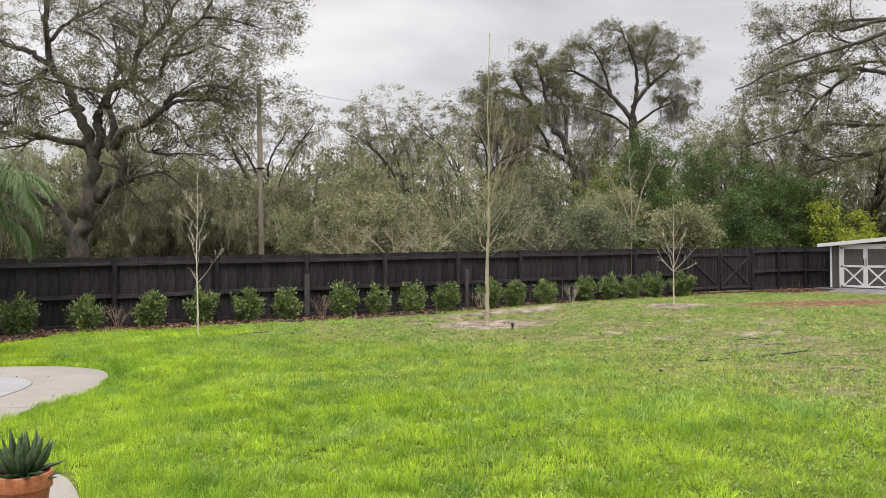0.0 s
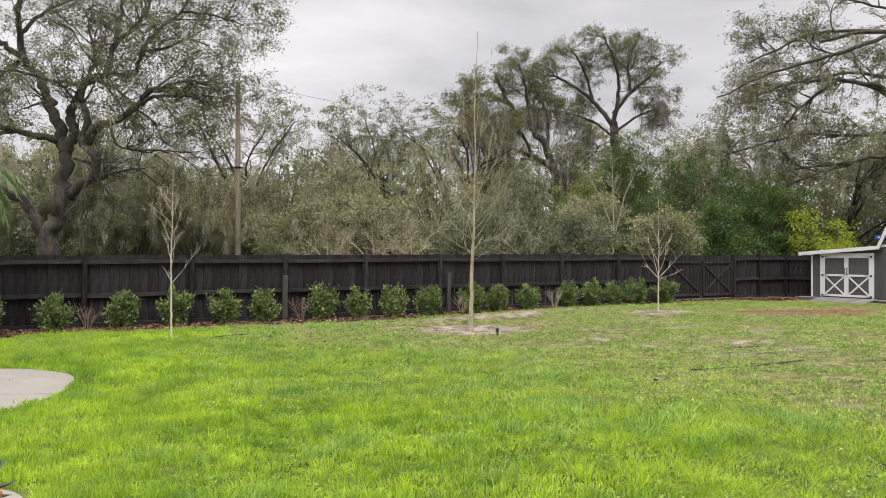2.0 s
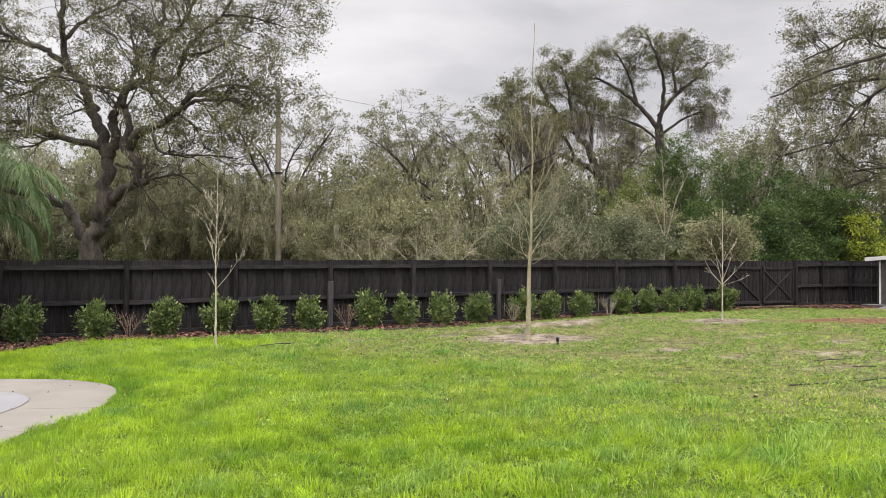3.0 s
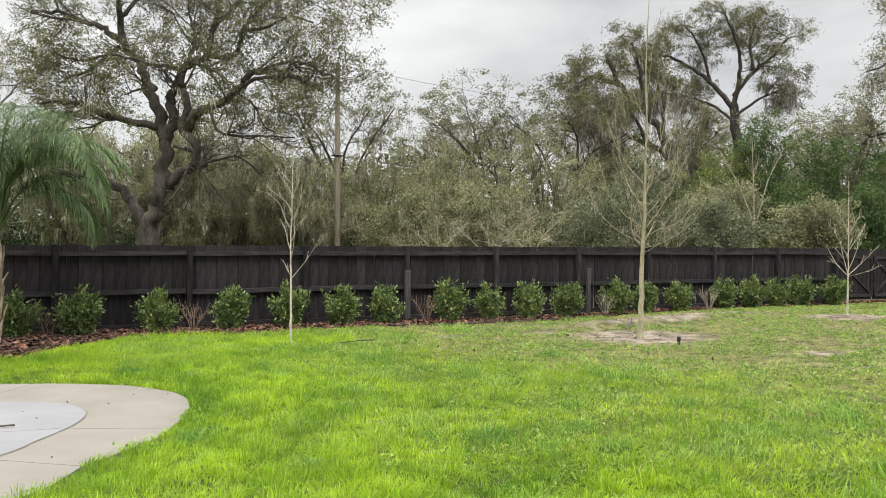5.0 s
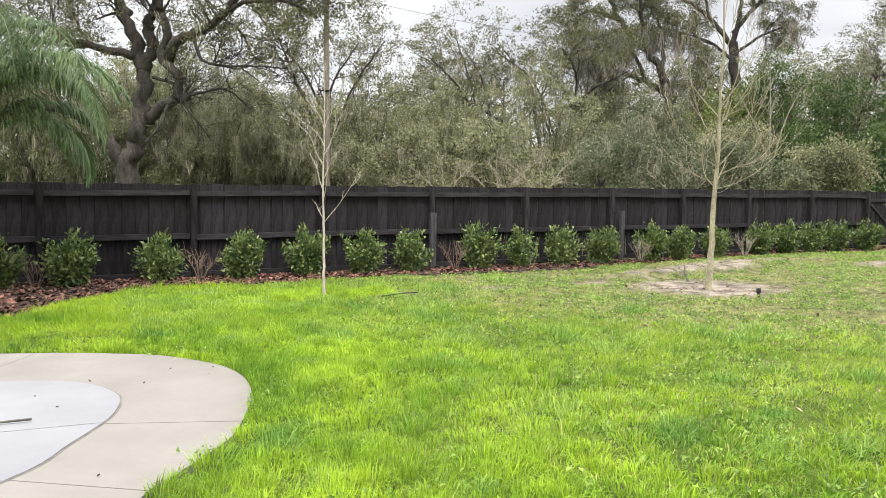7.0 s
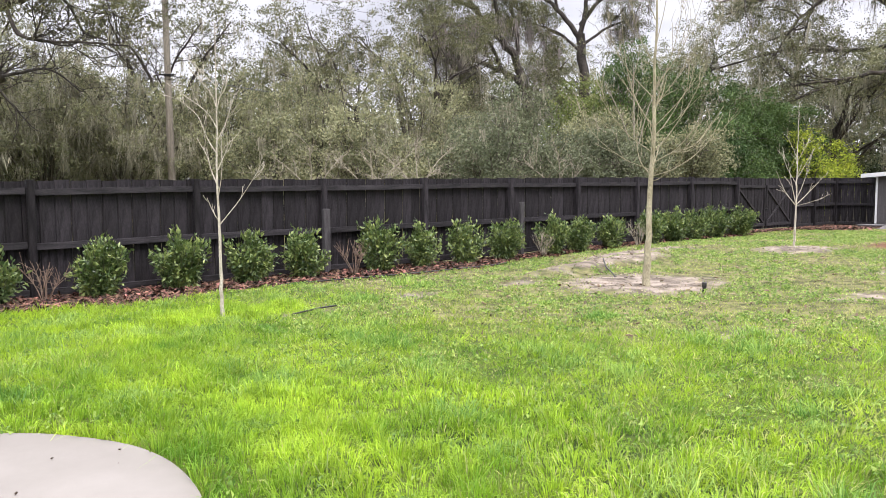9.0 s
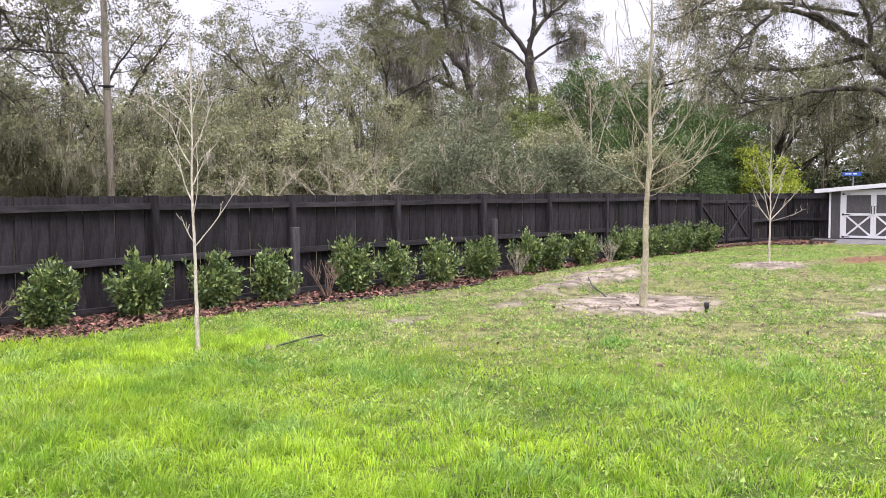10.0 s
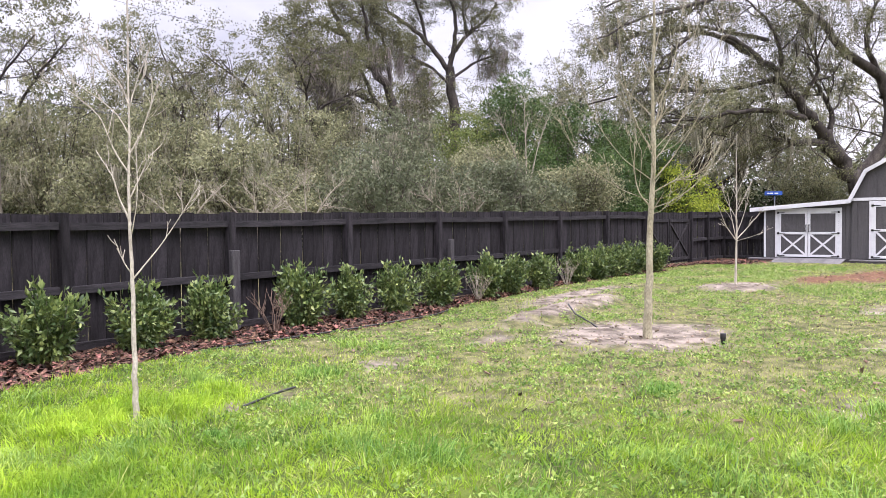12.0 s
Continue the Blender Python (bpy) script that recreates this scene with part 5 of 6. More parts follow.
# the two tall oaks in the middle
woods_tree("tall leaning oak hung with brownish moss", 7.1, 53, [
    ([(2.6, 0, -0.2), (2.5, 0, 4.0), (2.2, 0, 7.0), (1.6, 0, 9.4), (0.4, 0, 11.0), (-1.2, 0, 12.6), (-2.0, 0, 14.6)], 0.42, 0.10),
    ([(2.0, 0, 8.0), (0.4, 0.3, 9.0), (-1.8, 0.4, 9.6), (-3.6, 0.5, 9.4)], 0.22, 0.06),
    ([(1.6, 0, 9.4), (1.7, 0.3, 11.4), (1.3, 0.5, 13.0)], 0.16, 0.05),
    ([(0.4, 0, 11.0), (0.1, -0.5, 13.2), (-0.5, -0.6, 15.2)], 0.16, 0.05),
    ([(-1.2, 0, 12.6), (-2.9, 0.3, 13.2), (-4.0, 0.4, 12.6)], 0.13, 0.04),
    ([(2.3, 0, 6.2), (0.4, -0.3, 7.0), (-2.0, -0.5, 7.2), (-4.2, -0.6, 6.6)], 0.18, 0.05),
    ([(2.4, 0, 5.0), (3.2, -0.3, 6.8), (3.4, -0.5, 8.6)], 0.16, 0.05),
    ([(0.6, -0.2, 8.9), (-0.6, -0.8, 10.6), (-2.6, -1.0, 11.4)], 0.13, 0.04),
], [(7, 2.2, 52, 0.03, 0.22), (7, 1.3, 52, 0.02, 0.26), (4, 0.8, 46, 0.0, 0.28)], 60000, LEAF_OAK, BARK_OAK, 103, leaf=(0.11, 0.062), moss=6500, moss_len=2.0, moss_mat=MOSS_BROWN, spread=0.20, name="oak")
woods_tree("tall oak with an open rounded crown and moss", 15.0, 58, [([(u * 1.1, d, h * 1.04) for u, d, h in p], a * 0.78, b) for p, a, b in [
    ([(0, 0, -0.2), (0.1, 0, 5.0), (-0.1, 0, 9.0), (-0.3, 0, 11.8)], 0.5, 0.32),
    ([(-0.3, 0, 11.5), (-1.8, 0.2, 13.4), (-3.6, 0.3, 14.8), (-5.0, 0.3, 15.4)], 0.24, 0.06),
    ([(-0.3, 0, 11.8), (0.0, -0.3, 13.8), (-0.3, -0.5, 16.0), (-1.2, -0.5, 18.2)], 0.24, 0.06),
    ([(-0.3, 0, 12.4), (1.0, 0.3, 14.0), (2.3, 0.4, 15.2), (3.2, 0.4, 16.4)], 0.20, 0.06),
    ([(-1.8, 0.2, 13.4), (-2.4, 0.2, 15.8), (-3.4, 0, 17.2)], 0.15, 0.05),
    ([(1.0, 0.3, 14.0), (0.9, 0.6, 16.2), (1.4, 0.6, 17.9)], 0.15, 0.05),
    ([(-0.2, 0, 11.0), (1.4, -0.2, 12.2), (2.9, -0.4, 12.8)], 0.14, 0.05),
    ([(-0.2, 0, 10.6), (-1.8, -0.2, 11.8), (-3.8, -0.4, 12.4)], 0.14, 0.05),
]], [(7, 2.3, 52, 0.03, 0.22), (7, 1.4, 52, 0.02, 0.26), (4, 0.8, 46, 0.0, 0.28)], 52000, LEAF_OAK, BARK_OAK, 104, leaf=(0.105, 0.058), moss=2000, moss_len=1.5, moss_mat=MOSS_BROWN, spread=0.20, name="oak")


def wood_limbs(h, w, seed, r0=0.3):
    r = np.random.default_rng(seed)
    trunk = upright(h * 0.55, (r.normal() * 0.5, r.normal() * 0.4), 0.3, seed)
    limbs = [(trunk, r0, r0 * 0.55)]
    for i in range(8):
        f = r.uniform(0.3, 1.0)
        a = r.uniform(0, 2 * np.pi)
        b = np.array(trunk[0]) * (1 - f) + np.array(trunk[-1]) * f
        reach = w * r.uniform(0.7, 1.35)
        top = h * r.uniform(0.65, 1.0)
        limbs.append(([tuple(b), tuple(b + np.array([math.cos(a) * reach * 0.45, math.sin(a) * reach * 0.45, (top - b[2]) * 0.62]) + r.normal(size=3) * 0.35),
                       (b[0] + math.cos(a) * reach, b[1] + math.sin(a) * reach, top)], r0 * 0.32, 0.03))
    return limbs


MID = [(6, 3.2, 50, 0.04, 0.2), (5, 1.9, 50, 0.04, 0.22), (3, 1.0, 46, 0.02, 0.25)]
for i, (right, ahead, h, w, mat, leaves, moss) in enumerate([
        (-11.6, 50, 11.2, 3.6, LEAF_OAK, 16000, 1500), (-2.2, 52, 11.6, 4.2, LEAF_OAK, 17000, 2600), (2.0, 50, 12.0, 3.6, LEAF_OAK, 15000, 2600), (-6.0, 58, 9.0, 3.8, LEAF_OLIVE, 14000, 900),
        (-22, 46, 10.5, 4.5, LEAF_OLIVE, 15000, 2400), (-30, 40, 12.5, 5.0, LEAF_OAK, 15000, 2400), (21, 56, 10.8, 4.0, LEAF_OLIVE, 14000, 1500), (27, 58, 11.5, 4.4, LEAF_OLIVE, 14000, 1800),
        (36, 54, 12.5, 5.5, LEAF_OLIVE, 22000, 4600), (28.5, 50, 9.5, 4.5, LEAF_OLIVE, 18000, 4200), (44, 44, 12.0, 4.5, LEAF_OLIVE, 15000, 2400), (52, 36, 12.0, 5.0, LEAF_OAK, 13000, 2400),
        (11.0, 63, 12.2, 4.2, LEAF_OLIVE, 15000, 900), (17.8, 63, 12.0, 4.4, LEAF_OLIVE, 15000, 900)]):
    woods_tree("mid-height woodland oak with olive leaves and moss", right, ahead, wood_limbs(h, w, 200 + i), MID, int(leaves * 1.15), mat, BARK_OAK, 210 + i,
               leaf=(0.125, 0.068), moss=moss * 2 // 3, moss_len=1.1, spread=0.18, twig_min=0.0125, name="woodland_tree", group="woodland trees behind the fence")


def bush(label, right, ahead, w, d, h, mat, n, seed, leaf=(0.125, 0.066), bark=None, moss=0, lumps=26, low=0.06, name="bush"):
    """A dense bush: stems from the foot, twigs and many small sprays of leaves, with gaps between them. low: the share of its height that is bare below."""
    rng = np.random.default_rng(seed)
    lumps = int(lumps * 1.6)
    x, y = spot(right, ahead)
    root = thing(name, x, y, FOREST_Z, -29.3, label=label, category="bush", group="undergrowth behind the fence")
    f = rng.uniform(low, 0.95, lumps)
    g = (f - low) / (1 - low)
    a, r = rng.uniform(0, 2 * np.pi, lumps), np.sqrt(1 - g ** 2.2) * rng.uniform(0.35, 1.0, lumps)
    c = np.stack([r * np.cos(a) * w / 2, r * np.sin(a) * d / 2, f * h * 0.93], axis=1)
    size = np.array([w, d, h * (1 - 0.5 * low)]).mean() * 0.15
    lines, tips = [], []
    for p in c:
        line = smooth_line([(rng.normal() * 0.25, rng.normal() * 0.25, -0.1), (p[0] * 0.4, p[1] * 0.4, p[2] * 0.55), tuple(p * 1.02)], 4)
        lines.append((line, np.linspace(0.05, 0.012, len(line))))
        tips.append(line[-3:])
        for k in range(7):
            q = line[-1 - k % 4]
            e = rng.normal(size=3)
            e = q + e / np.linalg.norm(e) * size * rng.uniform(0.6, 1.7)
            m = (q + e) / 2 + rng.normal(size=3) * 0.10 + np.array([0, 0, 0.10])
            e[2] -= 0.15
            tips.append(np.array([q, m, e]))
            lines.append((tips[-1], np.array([0.013, 0.009, 0.005])))
    V, F = tubes(lines, lambda r: 4 if r > 0.03 else 3)
    tagged(part("stemwork", raw_mesh("stemwork", V, F, bark or BARK_GREY, True), root), kind="stuff")
    p = clumps(tips, rng, int(n * (2.8 if mat is LEAF_GREEN or mat is LEAF_LIME else 1.85)), 0.7, 18, 0.20)
    p[:, 2] = np.maximum(p[:, 2], 0.15)
    V, F = leaf_cards(p, rng, leaf[0], leaf[1], 0.5, far=True)
    part("foliage", raw_mesh("foliage", V, F, mat), root)
    if moss:
        q = along(tips, rng, moss // 16)
        q = q[q[:, 2] > 2.3]
        V, F = beards(q, rng, 0.75, 22)
        tagged(part("hanging_moss", raw_mesh("hanging_moss", V, F, MOSS), root), kind="stuff")
    return root


# grey, moss-hung undergrowth from the oak to the middle
for i, (right, ahead, w, h, mat, n, moss) in enumerate([
        (-29, 38, 8, 7.6, LEAF_OLIVE, 11000, 5000), (-24, 41, 8, 8.8, LEAF_OLIVE, 13000, 7000), (-19.5, 43, 7.5, 9.0, LEAF_OLIVE, 14000, 9000), (-15.5, 42, 7.5, 8.2, LEAF_OLIVE, 13000, 10000),
        (-12.6, 43, 6, 7.4, LEAF_OLIVE, 11000, 8000), (-8.6, 47, 7, 8.4, LEAF_OLIVE, 11000, 2200), (-5.8, 37, 4.4, 4.6, LEAF_OLIVE, 8000, 1200), (-3.8, 43, 6, 7.6, LEAF_OLIVE, 10000, 1200),
        (-2.0, 36, 5, 4.8, LEAF_OLIVE, 8000, 800), (0.8, 43, 6.5, 8.0, LEAF_OLIVE, 10000, 1200), (2.8, 35, 5, 4.4, LEAF_GREYGREEN, 8000, 600), (5.0, 41, 6, 6.8, LEAF_GREYGREEN, 9000, 1600),
        (6.4, 34, 4.6, 4.0, LEAF_GREYGREEN, 8000, 300), (-16, 49, 7, 8.6, LEAF_OLIVE, 9000, 900), (4.0, 50, 7, 8.4, LEAF_OLIVE, 9000, 1200),
        (-11.8, 50, 7, 7.6, LEAF_OLIVE, 8000, 600), (-6.4, 51, 7, 7.6, LEAF_OLIVE, 8000, 600)]):
    bush("grey-olive undergrowth hung with moss", right, ahead, w, 4.5, h, mat, n, 300 + i, moss=moss, low=(3.3 if right < -9 else 3.1 if ahead > 40 else 2.0) / h)
# the greener clump towards the gate
for i, (right, ahead, w, h, mat, n, lab) in enumerate([
        (9.2, 43, 5.0, 7.2, LEAF_LIME, 10000, "fresh green leafy bush"), (11.8, 43, 5.8, 9.2, LEAF_GREEN, 11000, "dense dark green bush"), (8.8, 40.5, 4.6, 5.4, LEAF_OLIVE, 8000, "rounded olive bush behind the fence"),
        (11.9, 37.5, 3.3, 4.3, LEAF_OLIVE, 7000, "rounded olive-brown bush behind the fence"), (21.6, 44.5, 4.8, 6.6, LEAF_GREEN, 9000, "dense dark green bush"), (15.4, 44, 5.8, 8.8, LEAF_GREEN, 11000, "dense dark green bush"), (18.8, 44, 5.6, 7.8, LEAF_GREEN, 11000, "dense dark green bush"),
        (15.6, 40.5, 3.6, 3.9, LEAF_GREEN, 7000, "dense dark green bush"), (16.6, 41.6, 4.0, 5.4, LEAF_GREEN, 9000, "dense dark green bush"),
        (13.0, 50, 7, 9.6, LEAF_LIME, 9000, "fresh green leafy bush"), (19.5, 52, 6, 9.0, LEAF_OLIVE, 8000, "loose olive-leaved woodland bush"), (24.5, 51, 6, 8.0, LEAF_OLIVE, 8000, "loose olive-leaved woodland bush"),
        (29, 52, 7, 7.6, LEAF_OLIVE, 8000, "loose olive-leaved woodland bush"), (36, 47, 8, 6.8, LEAF_OLIVE, 8000, "loose olive-leaved woodland bush"), (45, 41, 8, 6.4, LEAF_OLIVE, 8000, "loose olive-leaved woodland bush"),
        (52, 33, 8, 6.0, LEAF_OLIVE, 7000, "loose olive-leaved woodland bush")]):
    bush(lab, right, ahead, w, 4.0, h, mat, n, 330 + i, low=(3.4 if ahead > 39 else 2.6) / h if "olive" in lab else 0.06)
for i, (right, ahead, w, h) in enumerate([(22.2, 43.4, 2.2, 5.2), (24.6, 44.0, 2.5, 4.6)]):
    bush("yellow-leaved bush behind the fence", right, ahead, w, 2.4, h, LEAF_YELLOW, 2600, 360 + i, leaf=(0.14, 0.08), lumps=14, low=0.12)
# bleached bare saplings just over the fence
for i, (right, ahead, h) in enumerate([(-4.2, 33, 3.0), (-2.2, 32.5, 2.9), (-0.6, 33, 3.2), (9.2, 37, 6.6), (4.6, 33, 2.8)]):
    x, y = spot(right, ahead)
    tree("bare_sapling", "leafless bleached sapling behind the fence", x, y, FOREST_Z, [
        ([(0, 0, -0.1), (0.1, 0, h * 0.5)], 0.05, 0.035), ([(0.1, 0, h * 0.45), (-0.5, 0.1, h * 0.7), (-1.2, 0.1, h * 0.9)], 0.03, 0.01), ([(0.1, 0, h * 0.4), (0.6, -0.1, h * 0.72), (1.3, 0, h * 0.95)], 0.03, 0.01),
        ([(0.1, 0, h * 0.5), (0.0, 0, h)], 0.03, 0.01), ([(0.1, 0, h * 0.38), (-0.8, 0.2, h * 0.56), (-1.7, 0.3, h * 0.66)], 0.025, 0.008)],
        [(6, 0.9, 38, 0.03, 0.14), (4, 0.45, 40, 0.02, 0.16)], 0, None, BARK_WHITE, 380 + i, rz=-29.3, group="bare saplings behind the fence", category="sapling")


def wood_shade():
    """Added leaf backing under the trees; the deep-wood shade is in its dark colour."""
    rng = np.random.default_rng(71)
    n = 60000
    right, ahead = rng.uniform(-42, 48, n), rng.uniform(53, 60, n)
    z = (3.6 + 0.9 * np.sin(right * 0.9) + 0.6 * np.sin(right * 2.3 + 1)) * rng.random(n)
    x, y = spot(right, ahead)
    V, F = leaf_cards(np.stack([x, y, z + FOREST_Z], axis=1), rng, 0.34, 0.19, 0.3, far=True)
    tagged(new("wood_shade", raw_mesh("wood_shade", V, F, LEAF_WOOD_SHADE)), "added leaf backing, coloured dark for the shade deep in the woods", "undergrowth", kind="stuff")


wood_shade()


def far_woods():
    """The distant wood that closes the view: one mass of leaves and stems."""
    rng = np.random.default_rng(77)
    n = 66000
    ang = np.radians(rng.uniform(-14, 122, n))
    rad = rng.uniform(62, 84, n)
    top = 9.4 + 1.9 * np.sin(ang * 17) + 1.2 * np.sin(ang * 41 + 1) + 0.8 * np.sin(ang * 97)
    z = top * rng.random(n) ** 1.15
    p = np.stack([5 + rad * np.cos(ang), 8 + rad * np.sin(ang), z], axis=1)
    keep = np.sin(ang * 160 + z * 1.1) + np.sin(rad * 1.9 + z * 1.7) + 0.8 * np.sin(ang * 330 - z * 2.3) > -0.75 - 2.5 * (z < 0.6 * top)
    p = p[keep]
    V, F = leaf_cards(p, rng, 0.6, 0.36, 0.2, far=True)
    tagged(new("far_woods", raw_mesh("far_woods", V, F, LEAF_GREYGREEN)), "distant grey-green woodland", "woods", kind="stuff")
    lines = []
    for i in range(220):
        a, r = radians(rng.uniform(-14, 122)), rng.uniform(58, 82)
        h = rng.uniform(5, 10.5)
        b = np.array([5 + r * math.cos(a), 8 + r * math.sin(a), -0.4])
        lines.append((smooth_line([b, b + [rng.normal() * 0.4, rng.normal() * 0.4, h * 0.5], b + [rng.normal() * 1.2, rng.normal() * 1.2, h]], 3), np.linspace(rng.uniform(0.09, 0.24), 0.03, 7)))
        for k in range(4):
            q = lines[-1 - k][0][3 + k % 3]
            lines.append((smooth_line([q, q + [rng.normal() * 1.2, rng.normal() * 1.2, 1.0], q + [rng.normal() * 2.2, rng.normal() * 2.2, 2.2]], 3), np.linspace(0.07, 0.02, 7)))
    V, F = tubes(lines, lambda r: 4)
    tagged(new("far_trunks", raw_mesh("far_trunks", V, F, BARK_GREY, True)), "distant grey tree trunks and branches", "woods", kind="stuff")


far_woods()


# ---- the pole, its wires and the street sign ----
def build_pole():
    x, y = spot(-10.3, 42.6)
    pole = thing("utility_pole", x, y, FOREST_Z, -29.3, label="weathered wooden utility pole", category="utility pole")
    V, F = tubes([(np.array([(0.05, 0, -0.2), (0.02, 0, 4.0), (0, 0, 8.0), (-0.03, 0, 11.4)]), np.array([0.165, 0.155, 0.135, 0.118]))], lambda r: 14)
    part("pole_shaft", raw_mesh("pole_shaft", V, F, POLE_WOOD, True), pole)
    part("pole_cap", lathe([(0.124, 11.39), (0.124, 11.42), (0.05, 11.45)], 14), pole, mat=POLE_WOOD)
    part("band", lathe([(0.150, 6.6), (0.160, 6.62), (0.160, 6.7), (0.150, 6.72)], 14), pole, "dark steel band", BLACK_IRON)
    part("bracket", a_box(-0.32, 0.32, -0.2, -0.14, 6.64, 6.70, 0.01), pole, "dark steel bracket", BLACK_IRON)
    part("insulator", lathe([(0.05, 11.45), (0.07, 11.5), (0.05, 11.56), (0.06, 11.62), (0.02, 11.66)], 10), pole, mat=SIGN_WHITE)
    for z0, z1, sag in ((11.5, 11.4, 2.2), (6.68, 6.4, 1.6), (6.66, 5.6, 1.2)):
        pts = []
        for i in range(33):
            f = i / 32
            pts.append((f * 46, f * 9, z0 + (z1 - z0) * f - 4 * sag * f * (1 - f)))
        V, F = tubes([(np.array(pts), np.full(33, 0.009))], lambda r: 4)
        part("wire", raw_mesh("wire", V, F, WIRE, True), pole, "thin overhead wire")


build_pole()


def build_sign():
    sign = thing("street_sign", 38.9, 21.6, FOREST_Z, -60, label="blue street name sign with white lettering on a steel post", category="street sign")
    V, F = tubes([(np.array([(0, 0, -0.1), (0, 0, 2.75)]), np.array([0.03, 0.03]))], lambda r: 10)
    part("post", raw_mesh("post", V, F, GALV, True), sign, "galvanised post")
    blade = part("blade", a_box(-0.46, 0.36, -0.008, 0.008, 2.81, 3.0, 0.004), sign, "blue sign blade", SIGN_BLUE)
    for a, b in ((-0.34, -0.24), (-0.20, -0.08), (0.0, 0.16)):
        part("lettering_bar", a_box(a, b, -0.012, -0.0085, 2.885, 2.93), blade, "white lettering", SIGN_WHITE)
    bm = a_box(-0.3, 0.3, -0.008, 0.008, 2.58, 2.76, 0.004)
    bmesh.ops.transform(bm, matrix=pose(0, 0, 0, 0, 0, 75), verts=bm.verts)
    part("blade", bm, sign, "blue sign blade", SIGN_BLUE)


build_sign()


# ---- the palm and the pots ----
def build_palm():
    rng = np.random.default_rng(5)
    x, y = -1.36, 19.1
    palm = thing("palm", x, y, float(ground_z(x, y)) - 0.02, label="young feather palm with drooping fronds and ragged boots", category="palm")
    prof = [(0.12, 0), (0.095, 0.15), (0.08, 0.5), (0.085, 0.9), (0.10, 1.3), (0.09, 1.7), (0.06, 2.1), (0.03, 2.5)]
    V, F = tubes([(smooth_line([(0, 0, z) for r, z in prof], 3), np.interp(np.linspace(0, 1, 22), np.linspace(0, 1, 8), [r for r, z in prof]))], lambda r: 14)
    part("trunk", raw_mesh("trunk", V, F, PALM_BOOT, True), palm)
    for i in range(24):
        a = i * 2.4
        z0 = 0.40 + 0.058 * i
        o = np.array([math.cos(a), math.sin(a), 0])
        h = rng.uniform(0.30, 0.62)
        pts = smooth_line([o * 0.06 + [0, 0, z0], o * 0.10 + [0, 0, z0 + h * 0.5], o * (0.10 + 0.12 * rng.random() ** 2) + [0, 0, z0 + h]], 4)
        V, F = tubes([(pts, np.linspace(0.038, 0.012, len(pts)))], lambda r: 6)
        part("leaf_boot", raw_mesh("leaf_boot", V, F, PALM_BOOT, True), palm, "tan cut leaf base")
    fronds = [(-75, 1.5, 3.1), (-55, 1.5, 3.0), (-25, 1.52, 2.5), (30, 1.53, 2.3), (65, 1.45, 2.7), (100, 1.4, 2.8), (135, 1.3, 2.9), (170, 1.4, 2.9), (205, 1.3, 2.7), (240, 1.45, 2.8), (275, 1.35, 2.9), (305, 1.4, 3.0), (0, 1.55, 2.5), (20, 1.5, 2.2), (200, 1.5, 2.6), (-40, 1.3, 2.5), (-5, 1.2, 1.9), (40, 1.15, 1.9), (-20, 1.0, 1.8)]
    for az, rise, L in fronds:
        a, e = radians(az), rise
        p = np.array([0.05 * math.cos(a), 0.05 * math.sin(a), 2.3])
        pts = [p]
        for s in range(14):
            e -= (0.03 if s < 3 else 0.235) + 0.02 * rng.normal()
            d = np.array([math.cos(a) * math.cos(e), math.sin(a) * math.cos(e), math.sin(e)])
            p = p + d * L * 1.42 / 14
            pts.append(p)
        pts = np.array(pts)
        V, F = tubes([(pts, np.linspace(0.024, 0.004, 15))], lambda r: 5)
        frond = part("frond", raw_mesh("frond", V, F, LEAF_PALM, True), palm, "arching green frond")
        n = 104
        f = np.repeat(np.linspace(0.24, 1, n), 2)
        sgn = np.tile([1, -1], n)
        i = np.minimum((f * 14).astype(int), 13)
        t = (f * 14 - i)[:, None]
        base = pts[i] * (1 - t) + pts[i + 1] * t
        tan = pts[i + 1] - pts[i]
        tan /= np.linalg.norm(tan, axis=1)[:, None]
        side = np.array([-math.sin(a), math.cos(a), 0]) * sgn[:, None]
        ll = (0.62 * np.sin(np.pi * np.clip(f * 0.85 + 0.12, 0, 1)) * rng.uniform(0.8, 1.15, len(f)))[:, None]
        d0 = tan * 0.55 + side * 0.8 + rng.normal(size=base.shape) * 0.12 + [0, 0, 0.10]
        m1 = base + d0 * ll * 0.45
        m2 = m1 + (d0 * 0.7 + [0, 0, -0.55]) * ll * 0.35
        tip = m2 + (d0 * 0.3 + [0, 0, -1.0]) * ll * 0.35
        w = np.cross(d0, [0, 0, 1.0])
        w /= np.linalg.norm(w, axis=1)[:, None] + 1e-9
        Vv = np.stack([base - w * 0.006, base + w * 0.006, m1 - w * 0.0095, m1 + w * 0.0095, m2 - w * 0.0075, m2 + w * 0.0075, tip], axis=1).reshape(-1, 3)
        k = np.arange(len(f))[:, None] * 7
        part("foliage", raw_mesh("foliage", Vv, [k + np.array([[0, 1, 3, 2]]), k + np.array([[2, 3, 5, 4]]), k + np.array([[4, 5, 6]])], LEAF_PALM), frond)


build_palm()


def pot_body(r, h):
    return lathe([(r * 0.66, 0), (r * 0.68, 0.01), (r * 0.90, h * 0.78), (r * 0.91, h * 0.785), (r * 0.985, h * 0.79), (r, h * 0.81), (r * 1.02, h * 0.985), (r * 1.0, h), (r * 0.90, h),
                  (r * 0.88, h * 0.90), (r * 0.2, h * 0.89)], 40)


